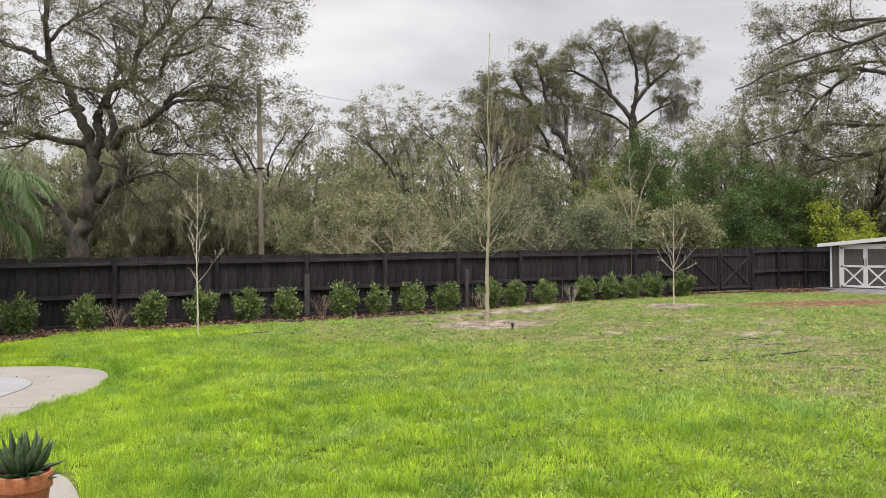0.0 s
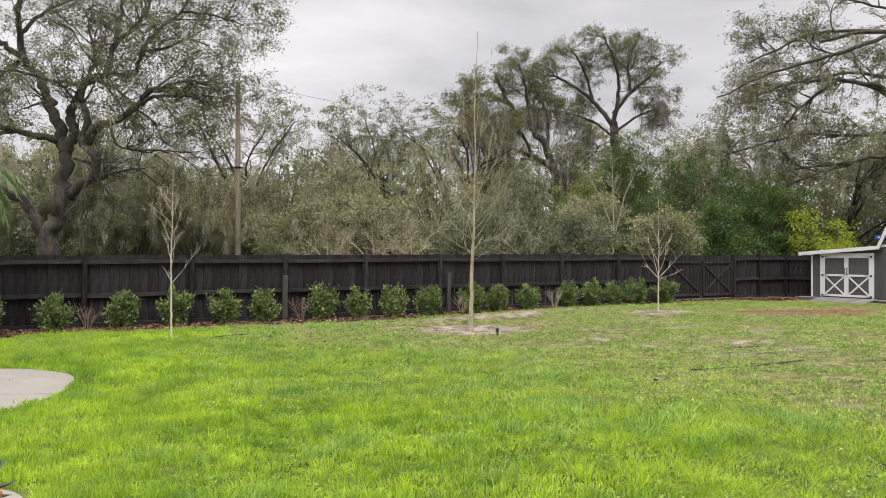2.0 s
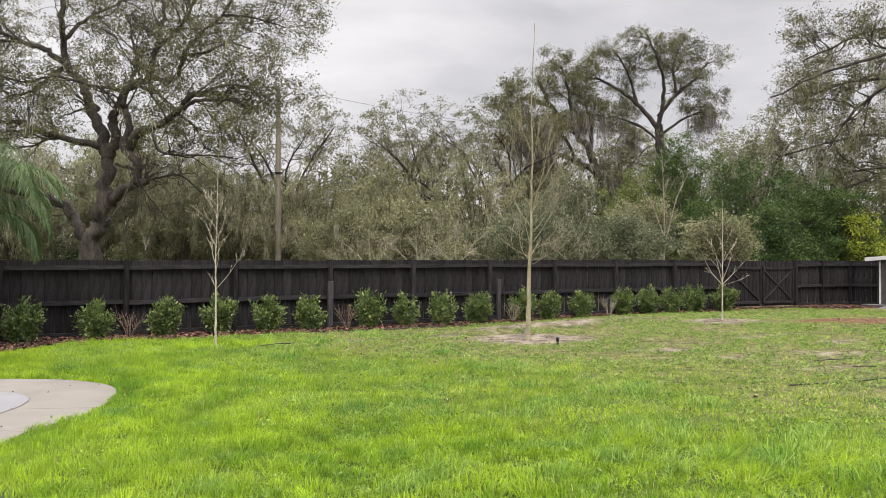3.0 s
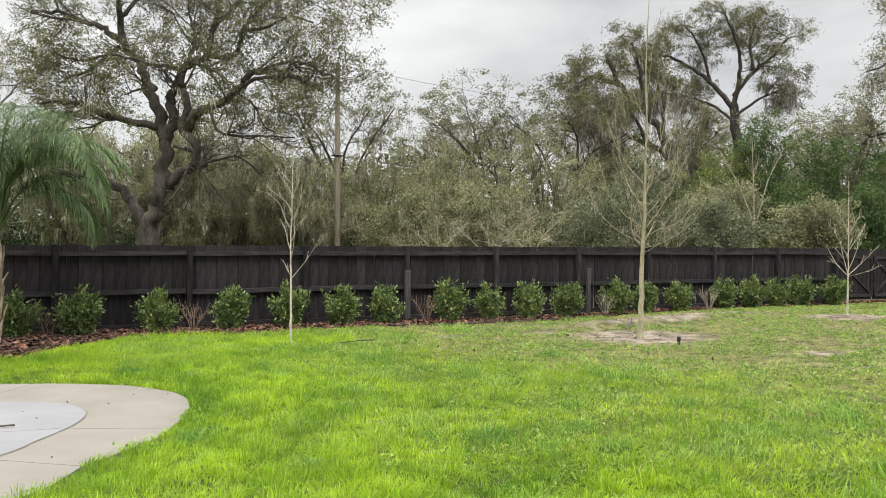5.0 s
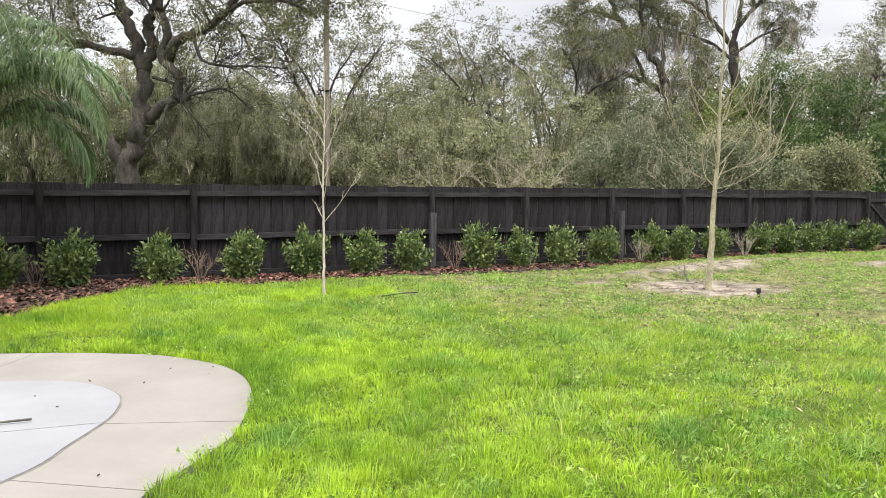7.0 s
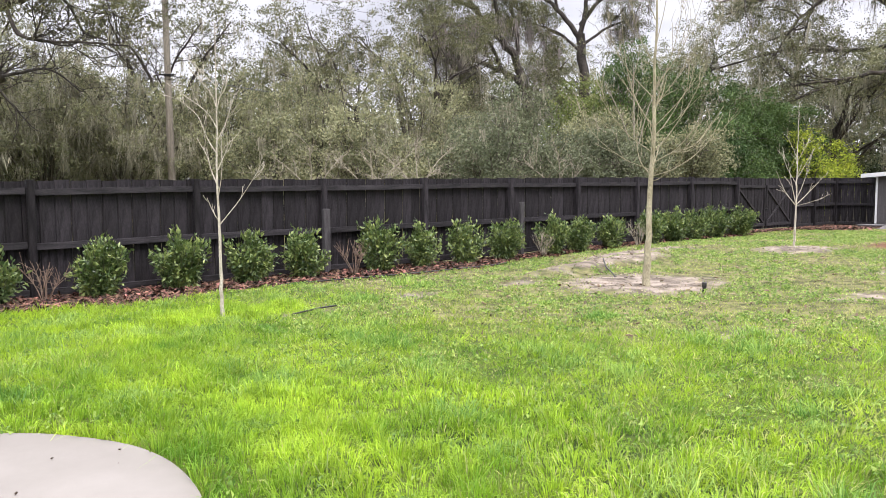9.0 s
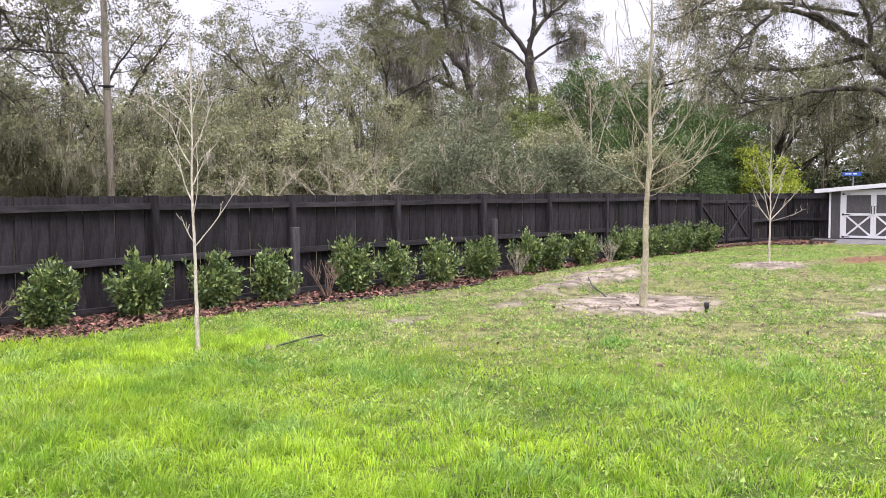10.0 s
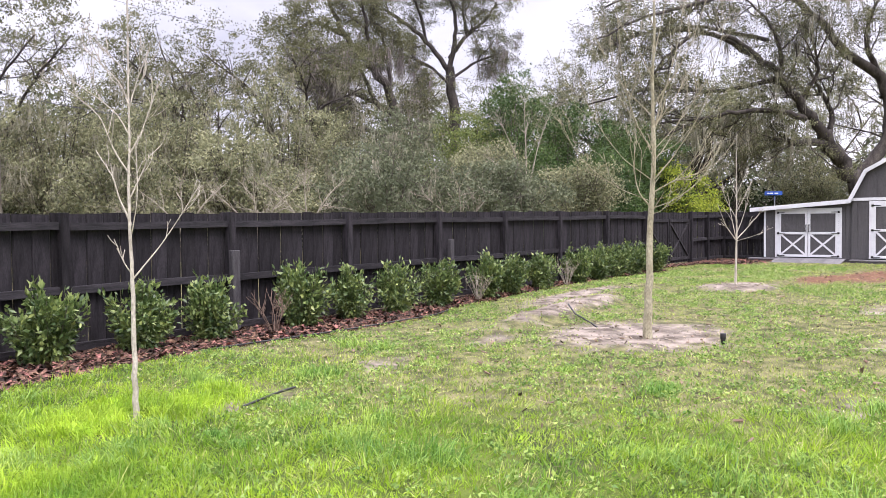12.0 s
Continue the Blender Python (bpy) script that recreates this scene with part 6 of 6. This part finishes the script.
def build_agave_pot():
    rng = np.random.default_rng(9)
    x, y, z = 0.012, 4.90, -0.15
    pot = thing("potted_agave", x, y, z, label="dark green agave in a terracotta pot on concrete", category="potted plant")
    r, h = 0.148, 0.43
    part("pot", pot_body(r, h), pot, "terracotta pot", TERRACOTTA)
    part("soil", lathe([(r * 0.87, h * 0.86), (r * 0.87, h * 0.905), (r * 0.3, h * 0.92)], 24), pot, "dark potting soil", POTTING)
    for i in range(46):
        a = i * 2.39996
        f = i / 45
        el = radians(20 + 60 * f + rng.normal() * 6)
        L = 0.25 * rng.uniform(0.85, 1.1) * (0.72 + 0.28 * step(0.0, 0.35, f))
        n = 7
        bm = bmesh.new()
        rows = []
        p = Vector((0.03 * math.cos(a), 0.03 * math.sin(a), h * 0.91 + 0.03 * f))
        e = el
        for s in range(n + 1):
            g = s / n
            w = 0.0205 * (0.75 + 1.1 * g * (1 - g) * 2) * (1 - g ** 3) + 0.0008
            d = Vector((math.cos(a) * math.cos(e), math.sin(a) * math.cos(e), math.sin(e)))
            side = Vector((-math.sin(a), math.cos(a), 0))
            up = side.cross(d) * -1
            rows.append([bm.verts.new(p + side * w + up * w * 0.35), bm.verts.new(p - up * w * 0.10), bm.verts.new(p - side * w + up * w * 0.35), bm.verts.new(p - up * w * 0.55)])
            e += (0.05 if f > 0.3 else 0.10) * (1 - 2 * (f < 0.25) * (g < 0.5))
            p = p + d * L / n
        for u, v in zip(rows, rows[1:]):
            for k in range(4):
                bm.faces.new((u[k], v[k], v[(k + 1) % 4], u[(k + 1) % 4])).smooth = True
        bm.faces.new(rows[-1])
        bmesh.ops.recalc_face_normals(bm, faces=bm.faces)
        part("leaf", bm, pot, mat=AGAVE)


build_agave_pot()


def build_second_pot():
    rng = np.random.default_rng(19)
    x, y = -1.50, 17.80
    pot = thing("potted_plant", x, y, float(ground_z(x, y - 1.5)) + 0.02, label="orange terracotta pot with fresh green leaves on the mulch", category="potted plant")
    part("pot", pot_body(0.21, 0.40), pot, "terracotta pot", TERRACOTTA)
    part("soil", lathe([(0.18, 0.34), (0.18, 0.362), (0.05, 0.37)], 20), pot, "dark potting soil", POTTING)
    p = rng.normal(size=(260, 3)) * np.array([0.09, 0.09, 0.03]) + np.array([0, 0, 0.40])
    V, F = leaf_cards(p, rng, 0.30, 0.022, -1.6)
    part("foliage", raw_mesh("foliage", V, F, LEAF_LIME), pot)


build_second_pot()


# ---- small things on the lawn ----
def tube_thing(name, label, category, pts, r, mat, group=""):
    line = smooth_line(pts, 6)
    line[:, 2] += np.array([float(ground_z(a, b)) for a, b, _ in line])
    V, F = tubes([(line, np.full(len(line), r))], lambda q: 10)
    root = line[0].copy()
    ob = tagged(new(name, raw_mesh(name, V - root, F, mat, True)), label, category, group)
    ob.location = root
    return ob


tube_thing("irrigation_hose", "black irrigation hose lying across the sand", "hose", [(10.42, 16.45, 0.0), (10.7, 16.78, 0.06), (11.0, 17.12, 0.10), (11.3, 17.44, 0.12)], 0.013, BLACK_PIPE)
tube_thing("drip_line", "thin black drip line along the front of the mulch bed", "hose", [(x, float(bed_edge(x)) - 0.04, 0.035) for x in (5.6, 6.6, 7.6, 8.4, 9.3, 10.2, 11.0)], 0.012, BLACK_PIPE)
tube_thing("poly_pipe", "thin black pipe half hidden in the dry turf", "pipe", [(11.97, 9.95, 0.03), (12.4, 9.82, 0.04), (12.79, 9.75, 0.035)], 0.008, BLACK_PIPE, "pipes on the lawn")
tube_thing("poly_pipe", "short black pipe end in the dry turf", "pipe", [(11.8, 9.1, 0.03), (11.95, 9.0, 0.04), (12.1, 8.9, 0.03)], 0.008, BLACK_PIPE, "pipes on the lawn")
tube_thing("poly_pipe", "black poly pipe lying on the lawn", "pipe", [(9.1, 8.25, 0.03), (9.5, 8.15, 0.035), (9.95, 8.08, 0.03)], 0.010, BLACK_PIPE, "pipes on the lawn")
tube_thing("poly_pipe", "black poly pipe lying on the lawn", "pipe", [(10.15, 8.0, 0.035), (10.7, 7.96, 0.045), (11.3, 7.9, 0.05)], 0.012, BLACK_PIPE, "pipes on the lawn")
tube_thing("poly_pipe", "thin black pipe lying in the grass by the young tree", "pipe", [(4.12, 16.58, 0.05), (4.5, 16.68, 0.065), (4.9, 16.82, 0.055)], 0.011, BLACK_PIPE, "pipes on the lawn")
stick_line = smooth_line([(-1.9, 12.05, 0.012), (-1.2, 11.88, 0.015), (-0.75, 11.8, 0.012), (-0.46, 11.77, 0.016)], 4)
V, F = tubes([(stick_line + np.array([0, 0, SLAB_TOP + 0.012]), np.linspace(0.006, 0.009, len(stick_line)))], lambda q: 7)
tagged(new("stick", raw_mesh("stick", V, F, BARK_GREY, True)), "dry grey stick lying on the pale concrete", "stick")


def build_valve():
    v = thing("sprinkler_riser", 9.92, 14.42, float(ground_z(9.92, 14.42)), label="short black sprinkler riser standing in the grass", category="sprinkler")
    part("riser_pipe", lathe([(0.026, -0.05), (0.026, 0.06), (0.030, 0.065), (0.030, 0.075)], 16), v, mat=BLACK_PIPE)
    part("riser_cap", lathe([(0.034, 0.075), (0.036, 0.08), (0.036, 0.145), (0.033, 0.15), (0.028, 0.152), (0.002, 0.152)], 16), v, mat=BLACK_PIPE)


build_valve()


def clods():
    """Crumbs of sand and earth on the bare patches."""
    rng = np.random.default_rng(31)
    n = 10000
    x, y = rng.uniform(6, 20, n), rng.uniform(13.5, 20, n)
    k = rng.random(n) < np.clip(sand_mask(x, y) * 1.3 - 0.25, 0, 1)
    x, y = x[k], y[k]
    s = 0.005 + 0.032 * rng.random(len(x)) ** 5
    c = np.stack([x, y, ground_z(x, y) + s * 0.1], axis=1)
    o = np.array([(1, 0, 0), (0, 1, 0), (-1, 0, 0), (0, -1, 0), (0, 0, 0.8), (0, 0, -0.8)])
    V = (c[:, None, :] + o[None] * s[:, None, None] * rng.uniform(0.6, 1.4, (len(x), 6, 1))).reshape(-1, 3)
    i = np.arange(len(x))[:, None] * 6
    F = np.concatenate([i + np.array([f]) for f in ([0, 1, 4], [1, 2, 4], [2, 3, 4], [3, 0, 4], [1, 0, 5], [2, 1, 5], [3, 2, 5], [0, 3, 5])])
    tagged(new("sand_clods", raw_mesh("sand_clods", V, F, SAND)), "crumbly clods of pale sand", "sand", kind="stuff")


clods()


# ---- grass ----
def clump_field(x, y, cell, seed):
    """For each place the way from the middle of its clump (in clump sizes) and a number that the whole clump shares."""
    rng = np.random.default_rng(seed)
    jx, jy, jr = rng.random((3, 128, 128))
    best, ox, oy, val = np.full(len(x), 1e9), np.zeros(len(x)), np.zeros(len(x)), np.zeros(len(x))
    i0, j0 = np.floor(x / cell).astype(int), np.floor(y / cell).astype(int)
    for a in (-1, 0, 1):
        for b in (-1, 0, 1):
            i, j = i0 + a, j0 + b
            dx = x / cell - (i + jx[i % 128, j % 128])
            dy = y / cell - (j + jy[i % 128, j % 128])
            d = dx * dx + dy * dy
            m = d < best
            best[m], ox[m], oy[m], val[m] = d[m], dx[m], dy[m], jr[i[m] % 128, j[m] % 128]
    return ox, oy, val


def blades(x, y, length, width, rng, mat, name, label, lean=0.5, simple=None, way=None):
    """Grass blades that lie over in swathes, and outwards from their clumps where way gives it; simple: those made of a single tapering face."""
    n = len(x)
    simple = np.zeros(n, dtype=bool) if simple is None else simple
    a = rng.uniform(0, 2 * np.pi, n)
    side = np.stack([np.cos(a), np.sin(a), np.zeros(n)], axis=1)
    b = 3.0 * ripple(x, y, 0.55, 4.0) + 1.5 * ripple(x, y, 1.6, 1.0) + rng.normal(size=n) * 1.5
    k = np.abs(0.35 + 0.8 * rng.normal(size=n)) * lean
    bend = np.stack([np.cos(b) * k, np.sin(b) * k, np.zeros(n)], axis=1)
    if way is not None:
        bend = bend * 0.55 + np.stack([way[0], way[1], np.zeros(n)], axis=1) * 1.1
        k = np.linalg.norm(bend, axis=1)
    L = length[:, None]
    w = width[:, None] / 2
    p = np.stack([x, y, ground_z(x, y) - 0.004], axis=1)
    m = p + (np.array([0, 0, 0.62]) + bend * 0.40) * L
    t = p + (np.array([0, 0, 0.92]) - np.array([0, 0, 0.36]) * np.minimum(k, 1.9)[:, None] + bend * 1.15) * L
    f, g = ~simple, simple
    V = np.stack([p - side * w, p + side * w, m + side * w * 0.8, m - side * w * 0.8, t], axis=1)[f].reshape(-1, 3)
    W = np.stack([p - side * w, p + side * w, t], axis=1)[g].reshape(-1, 3)
    i = np.arange(f.sum())[:, None] * 5
    j = np.arange(g.sum())[:, None] * 3 + len(V)
    me = raw_mesh(name, np.concatenate([V, W]), [i + np.array([[0, 1, 2, 3]]), i + np.array([[3, 2, 4]]), j + np.array([[0, 1, 2]])], mat)
    return tagged(new(name, me), label, "grass", kind="stuff")


def grow_grass():
    rng = np.random.default_rng(8)
    n = 2700000
    x, y = rng.uniform(-5, 29, n), rng.uniform(0.0, 21.2, n)
    near = np.sqrt(x ** 2 + np.maximum(y - 10.5, 0) ** 2)
    keep = rng.random(n) < np.clip(1.15 - near / 11, 0.12, 0.92)
    keep &= (rng.random(n) < step(0.0, 2.6, y)) & ((rng.random(n) < step(-4.5, -2.0, x)) | (y > 9))
    x, y, near = x[keep], y[keep], near[keep]
    keep = (y < bed_edge(x) + 0.03) | ((x > 22.7) & (y < 21.0))
    keep &= ~inside(x, y, SLAB) & ~((x < 0.36) & (y > 3.6) & (y < 6.55) & (x > -2))
    keep &= ~((x > 27.9) & (y > 16.6)) & (x < 28.8) & (np.hypot(x - 3.4, y - 17.02) > 0.2)
    x, y, near = x[keep], y[keep], near[keep]
    n = len(x)
    bare = np.maximum(sand_mask(x, y), clay_mask(x, y)) + 0.22 * ripple(x, y, 2.6, 2.0)
    keep = rng.random(n) > np.clip(bare * 1.8 - 0.35, 0, 0.985)
    dry = dry_mask(x, y)
    patch = ripple(x, y, 1.3, 0.7)
    thin = ripple(x, y, 4.1, 5.0)
    keep &= rng.random(n) < 1 - 0.08 * dry - 0.28 * dry * step(0.1, 0.6, patch) - 0.24 * dry * step(0.1, 0.5, thin)
    x, y, near, dry, patch = x[keep], y[keep], near[keep], dry[keep], patch[keep]
    ox, oy, val = clump_field(x, y, 0.17, 91)
    gap = np.hypot(ox, oy)
    keep = rng.random(len(x)) < np.clip(1.5 - 1.25 * gap, 0.16, 1) + 0.5 * step(4, 9, near)
    x, y, near, dry, patch, ox, oy, val, gap = [v[keep] for v in (x, y, near, dry, patch, ox, oy, val, gap)]
    lush = np.clip(0.5 + 0.9 * ripple(x, y, 0.8, 3.1) + 0.3 * ripple(x, y, 2.2, 1.1), 0, 1)
    length = (0.034 + (0.034 + 0.046 * lush) * (1 - dry) + 0.012 * patch) * (0.4 + 1.25 * val) * (1.15 - 0.45 * np.minimum(gap, 1)) * rng.uniform(0.6, 1.3, len(x))
    length += (0.14 * blob(x, y, 3.6, 17.1, 1.0, 0.6) + 0.09 * blob(x, y, 1.9, 15.4, 1.3, 1.5)) * rng.random(len(x))
    length = np.maximum(length, 0.02)
    width = 0.0042 + 0.00100 * near
    is_dry = rng.random(len(x)) < np.clip(dry * 0.95, 0, 0.85)
    far = near > 4.2
    for pick, mat, name, label in ((~is_dry, GRASS, "grass", "lush bright green grass"), (is_dry, GRASS_DRY, "short_grass", "short patchy green and straw-coloured grass")):
        blades(x[pick], y[pick], length[pick], width[pick], rng, mat, name, label, 1.1, far[pick], (ox[pick], oy[pick]))


grow_grass()


def long_tufts():
    """Clumps of long grass that lean over, in the lush part of the lawn."""
    rng = np.random.default_rng(28)
    n = 270
    cx, cy = rng.uniform(0.6, 7.5, n), rng.uniform(4.5, 18.6, n)
    k = ~inside(cx, cy, SLAB) & (slab_gap(cx, cy) > 0.25) & (rng.random(n) < np.clip(1.15 - dry_mask(cx, cy), 0, 1)) & (cy < bed_edge(cx) - 0.3) & (ripple(cx, cy, 0.9, 2.2) > -0.35) & (np.hypot(cx - 3.4, cy - 17.02) > 0.35)
    cx, cy = cx[k], cy[k]
    # the long rough round the first young tree and by the slab
    rx = np.concatenate([rng.normal(3.55, 0.55, 60), rng.normal(1.9, 0.55, 40)])
    ry = np.concatenate([rng.normal(17.2, 0.30, 60), rng.normal(15.3, 0.9, 40)])
    clear = ~inside(rx, ry, SLAB) & (slab_gap(rx, ry) > 0.15)
    sow_tufts(rng, rx[clear], ry[clear], GRASS, "rough_grass", "long bright tufts of rough grass round the young tree")
    sow_tufts(rng, cx, cy, GRASS_TUFT, "grass_tufts", "long leaning tufts of fresh grass")


def sow_tufts(rng, cx, cy, mat, name, label):
    m = 120
    size = rng.uniform(0.5, 1.3, len(cx))
    x = np.repeat(cx, m) + rng.normal(size=len(cx) * m) * 0.09 * np.repeat(size, m)
    y = np.repeat(cy, m) + rng.normal(size=len(cx) * m) * 0.09 * np.repeat(size, m)
    length = 0.14 * np.repeat(size, m) * rng.uniform(0.5, 1.25, len(x))
    keep = (np.hypot(x - 3.4, y - 17.02) > 0.12) & ~inside(x, y, SLAB)
    blades(x[keep], y[keep], length[keep], np.full(keep.sum(), 0.0055) + 0.0005 * np.hypot(x[keep], np.maximum(y[keep] - 10, 0)), rng, mat, name, label, 1.25)


long_tufts()


def weeds():
    """Low broad-leaved weeds scattered through the turf in small clumps."""
    rng = np.random.default_rng(15)
    n = 26000
    x, y = rng.uniform(0.5, 26, n), rng.uniform(3, 20, n)
    k = ~inside(x, y, SLAB) & (y < bed_edge(x) - 0.1) & (rng.random(n) < 0.25 + 0.75 * dry_mask(x, y) + 0.25 * step(11, 14, y)) & (ripple(x, y, 1.1, 6.0) > -0.15) & (sand_mask(x, y) < 0.4) & (clay_mask(x, y) < 0.3)
    x, y = np.repeat(x[k], 9), np.repeat(y[k], 9)
    r = 0.06 * np.abs(rng.normal(size=len(x)))
    a = rng.uniform(0, 2 * np.pi, len(x))
    x, y = x + r * np.cos(a), y + r * np.sin(a)
    p = np.stack([x, y, ground_z(x, y) + 0.015 + 0.035 * rng.random(len(x))], axis=1)
    V, F = leaf_cards(p, rng, 0.038, 0.023, -0.15, far=True)
    tagged(new("weeds", raw_mesh("weeds", V, F, WEED)), "low broad-leaved weeds in the lawn", "weeds", kind="stuff")


weeds()


def litter():
    """Dead leaves and bits of bark on the dry side of the lawn, and a few crumbs on the slab."""
    rng = np.random.default_rng(52)
    n = 1500
    x, y = rng.uniform(5, 27, n), rng.uniform(6, 20, n)
    k = (rng.random(n) < dry_mask(x, y)) & (y < bed_edge(x) - 0.1)
    x, y = x[k], y[k]
    V, F = chips(np.stack([x, y, ground_z(x, y) + 0.025], axis=1), rng, 0.06, 0.03)
    n = 26000
    tx, ty = rng.uniform(4, 27, n), rng.uniform(3, 20, n)
    k = (rng.random(n) < dry_mask(tx, ty) * (0.35 + 0.65 * step(-0.1, 0.5, ripple(tx, ty, 1.3, 0.7)))) & (ty < bed_edge(tx) - 0.1)
    tx, ty = tx[k], ty[k]
    TV, TF = leaf_cards(np.stack([tx, ty, ground_z(tx, ty) + 0.02], axis=1), rng, 0.075, 0.013, 0, far=True)
    TV[:, 2] = np.repeat(ground_z(tx, ty), 3) + 0.012 + np.clip((TV[:, 2] - np.repeat(ground_z(tx, ty), 3)) * 0.4, 0, 0.03)
    tagged(new("thatch", raw_mesh("thatch", TV, TF, STRAW)), "dry straw-coloured thatch lying in the turf", "thatch", kind="stuff")
    tagged(new("leaf_litter", raw_mesh("leaf_litter", V, F, LEAF_LITTER)), "scattered dead leaves on the dry lawn", "leaves", kind="stuff")
    sx = np.array([0.62, 0.35, -0.05, -0.3, -0.1, 0.9, -0.45, 0.98])
    sy = np.array([13.05, 12.6, 12.85, 12.1, 10.5, 12.7, 12.5, 12.95])
    V, F = chips(np.stack([sx, sy, np.full(8, SLAB_TOP + 0.014)], axis=1), rng, 0.018, 0.010)
    tagged(new("slab_crumbs", raw_mesh("slab_crumbs", V, F, POTTING)), "dark crumbs of leaf on the concrete", "debris", kind="stuff")


litter()

for cx in (7.62, 7.86):
    clip = part("clip", a_box(-0.010, 0.010, -0.008, 0.008, -0.012, 0.012, 0.002), fence, "small pale plastic clip", GALV)
    clip.location = (cx, -0.045, 1.37)
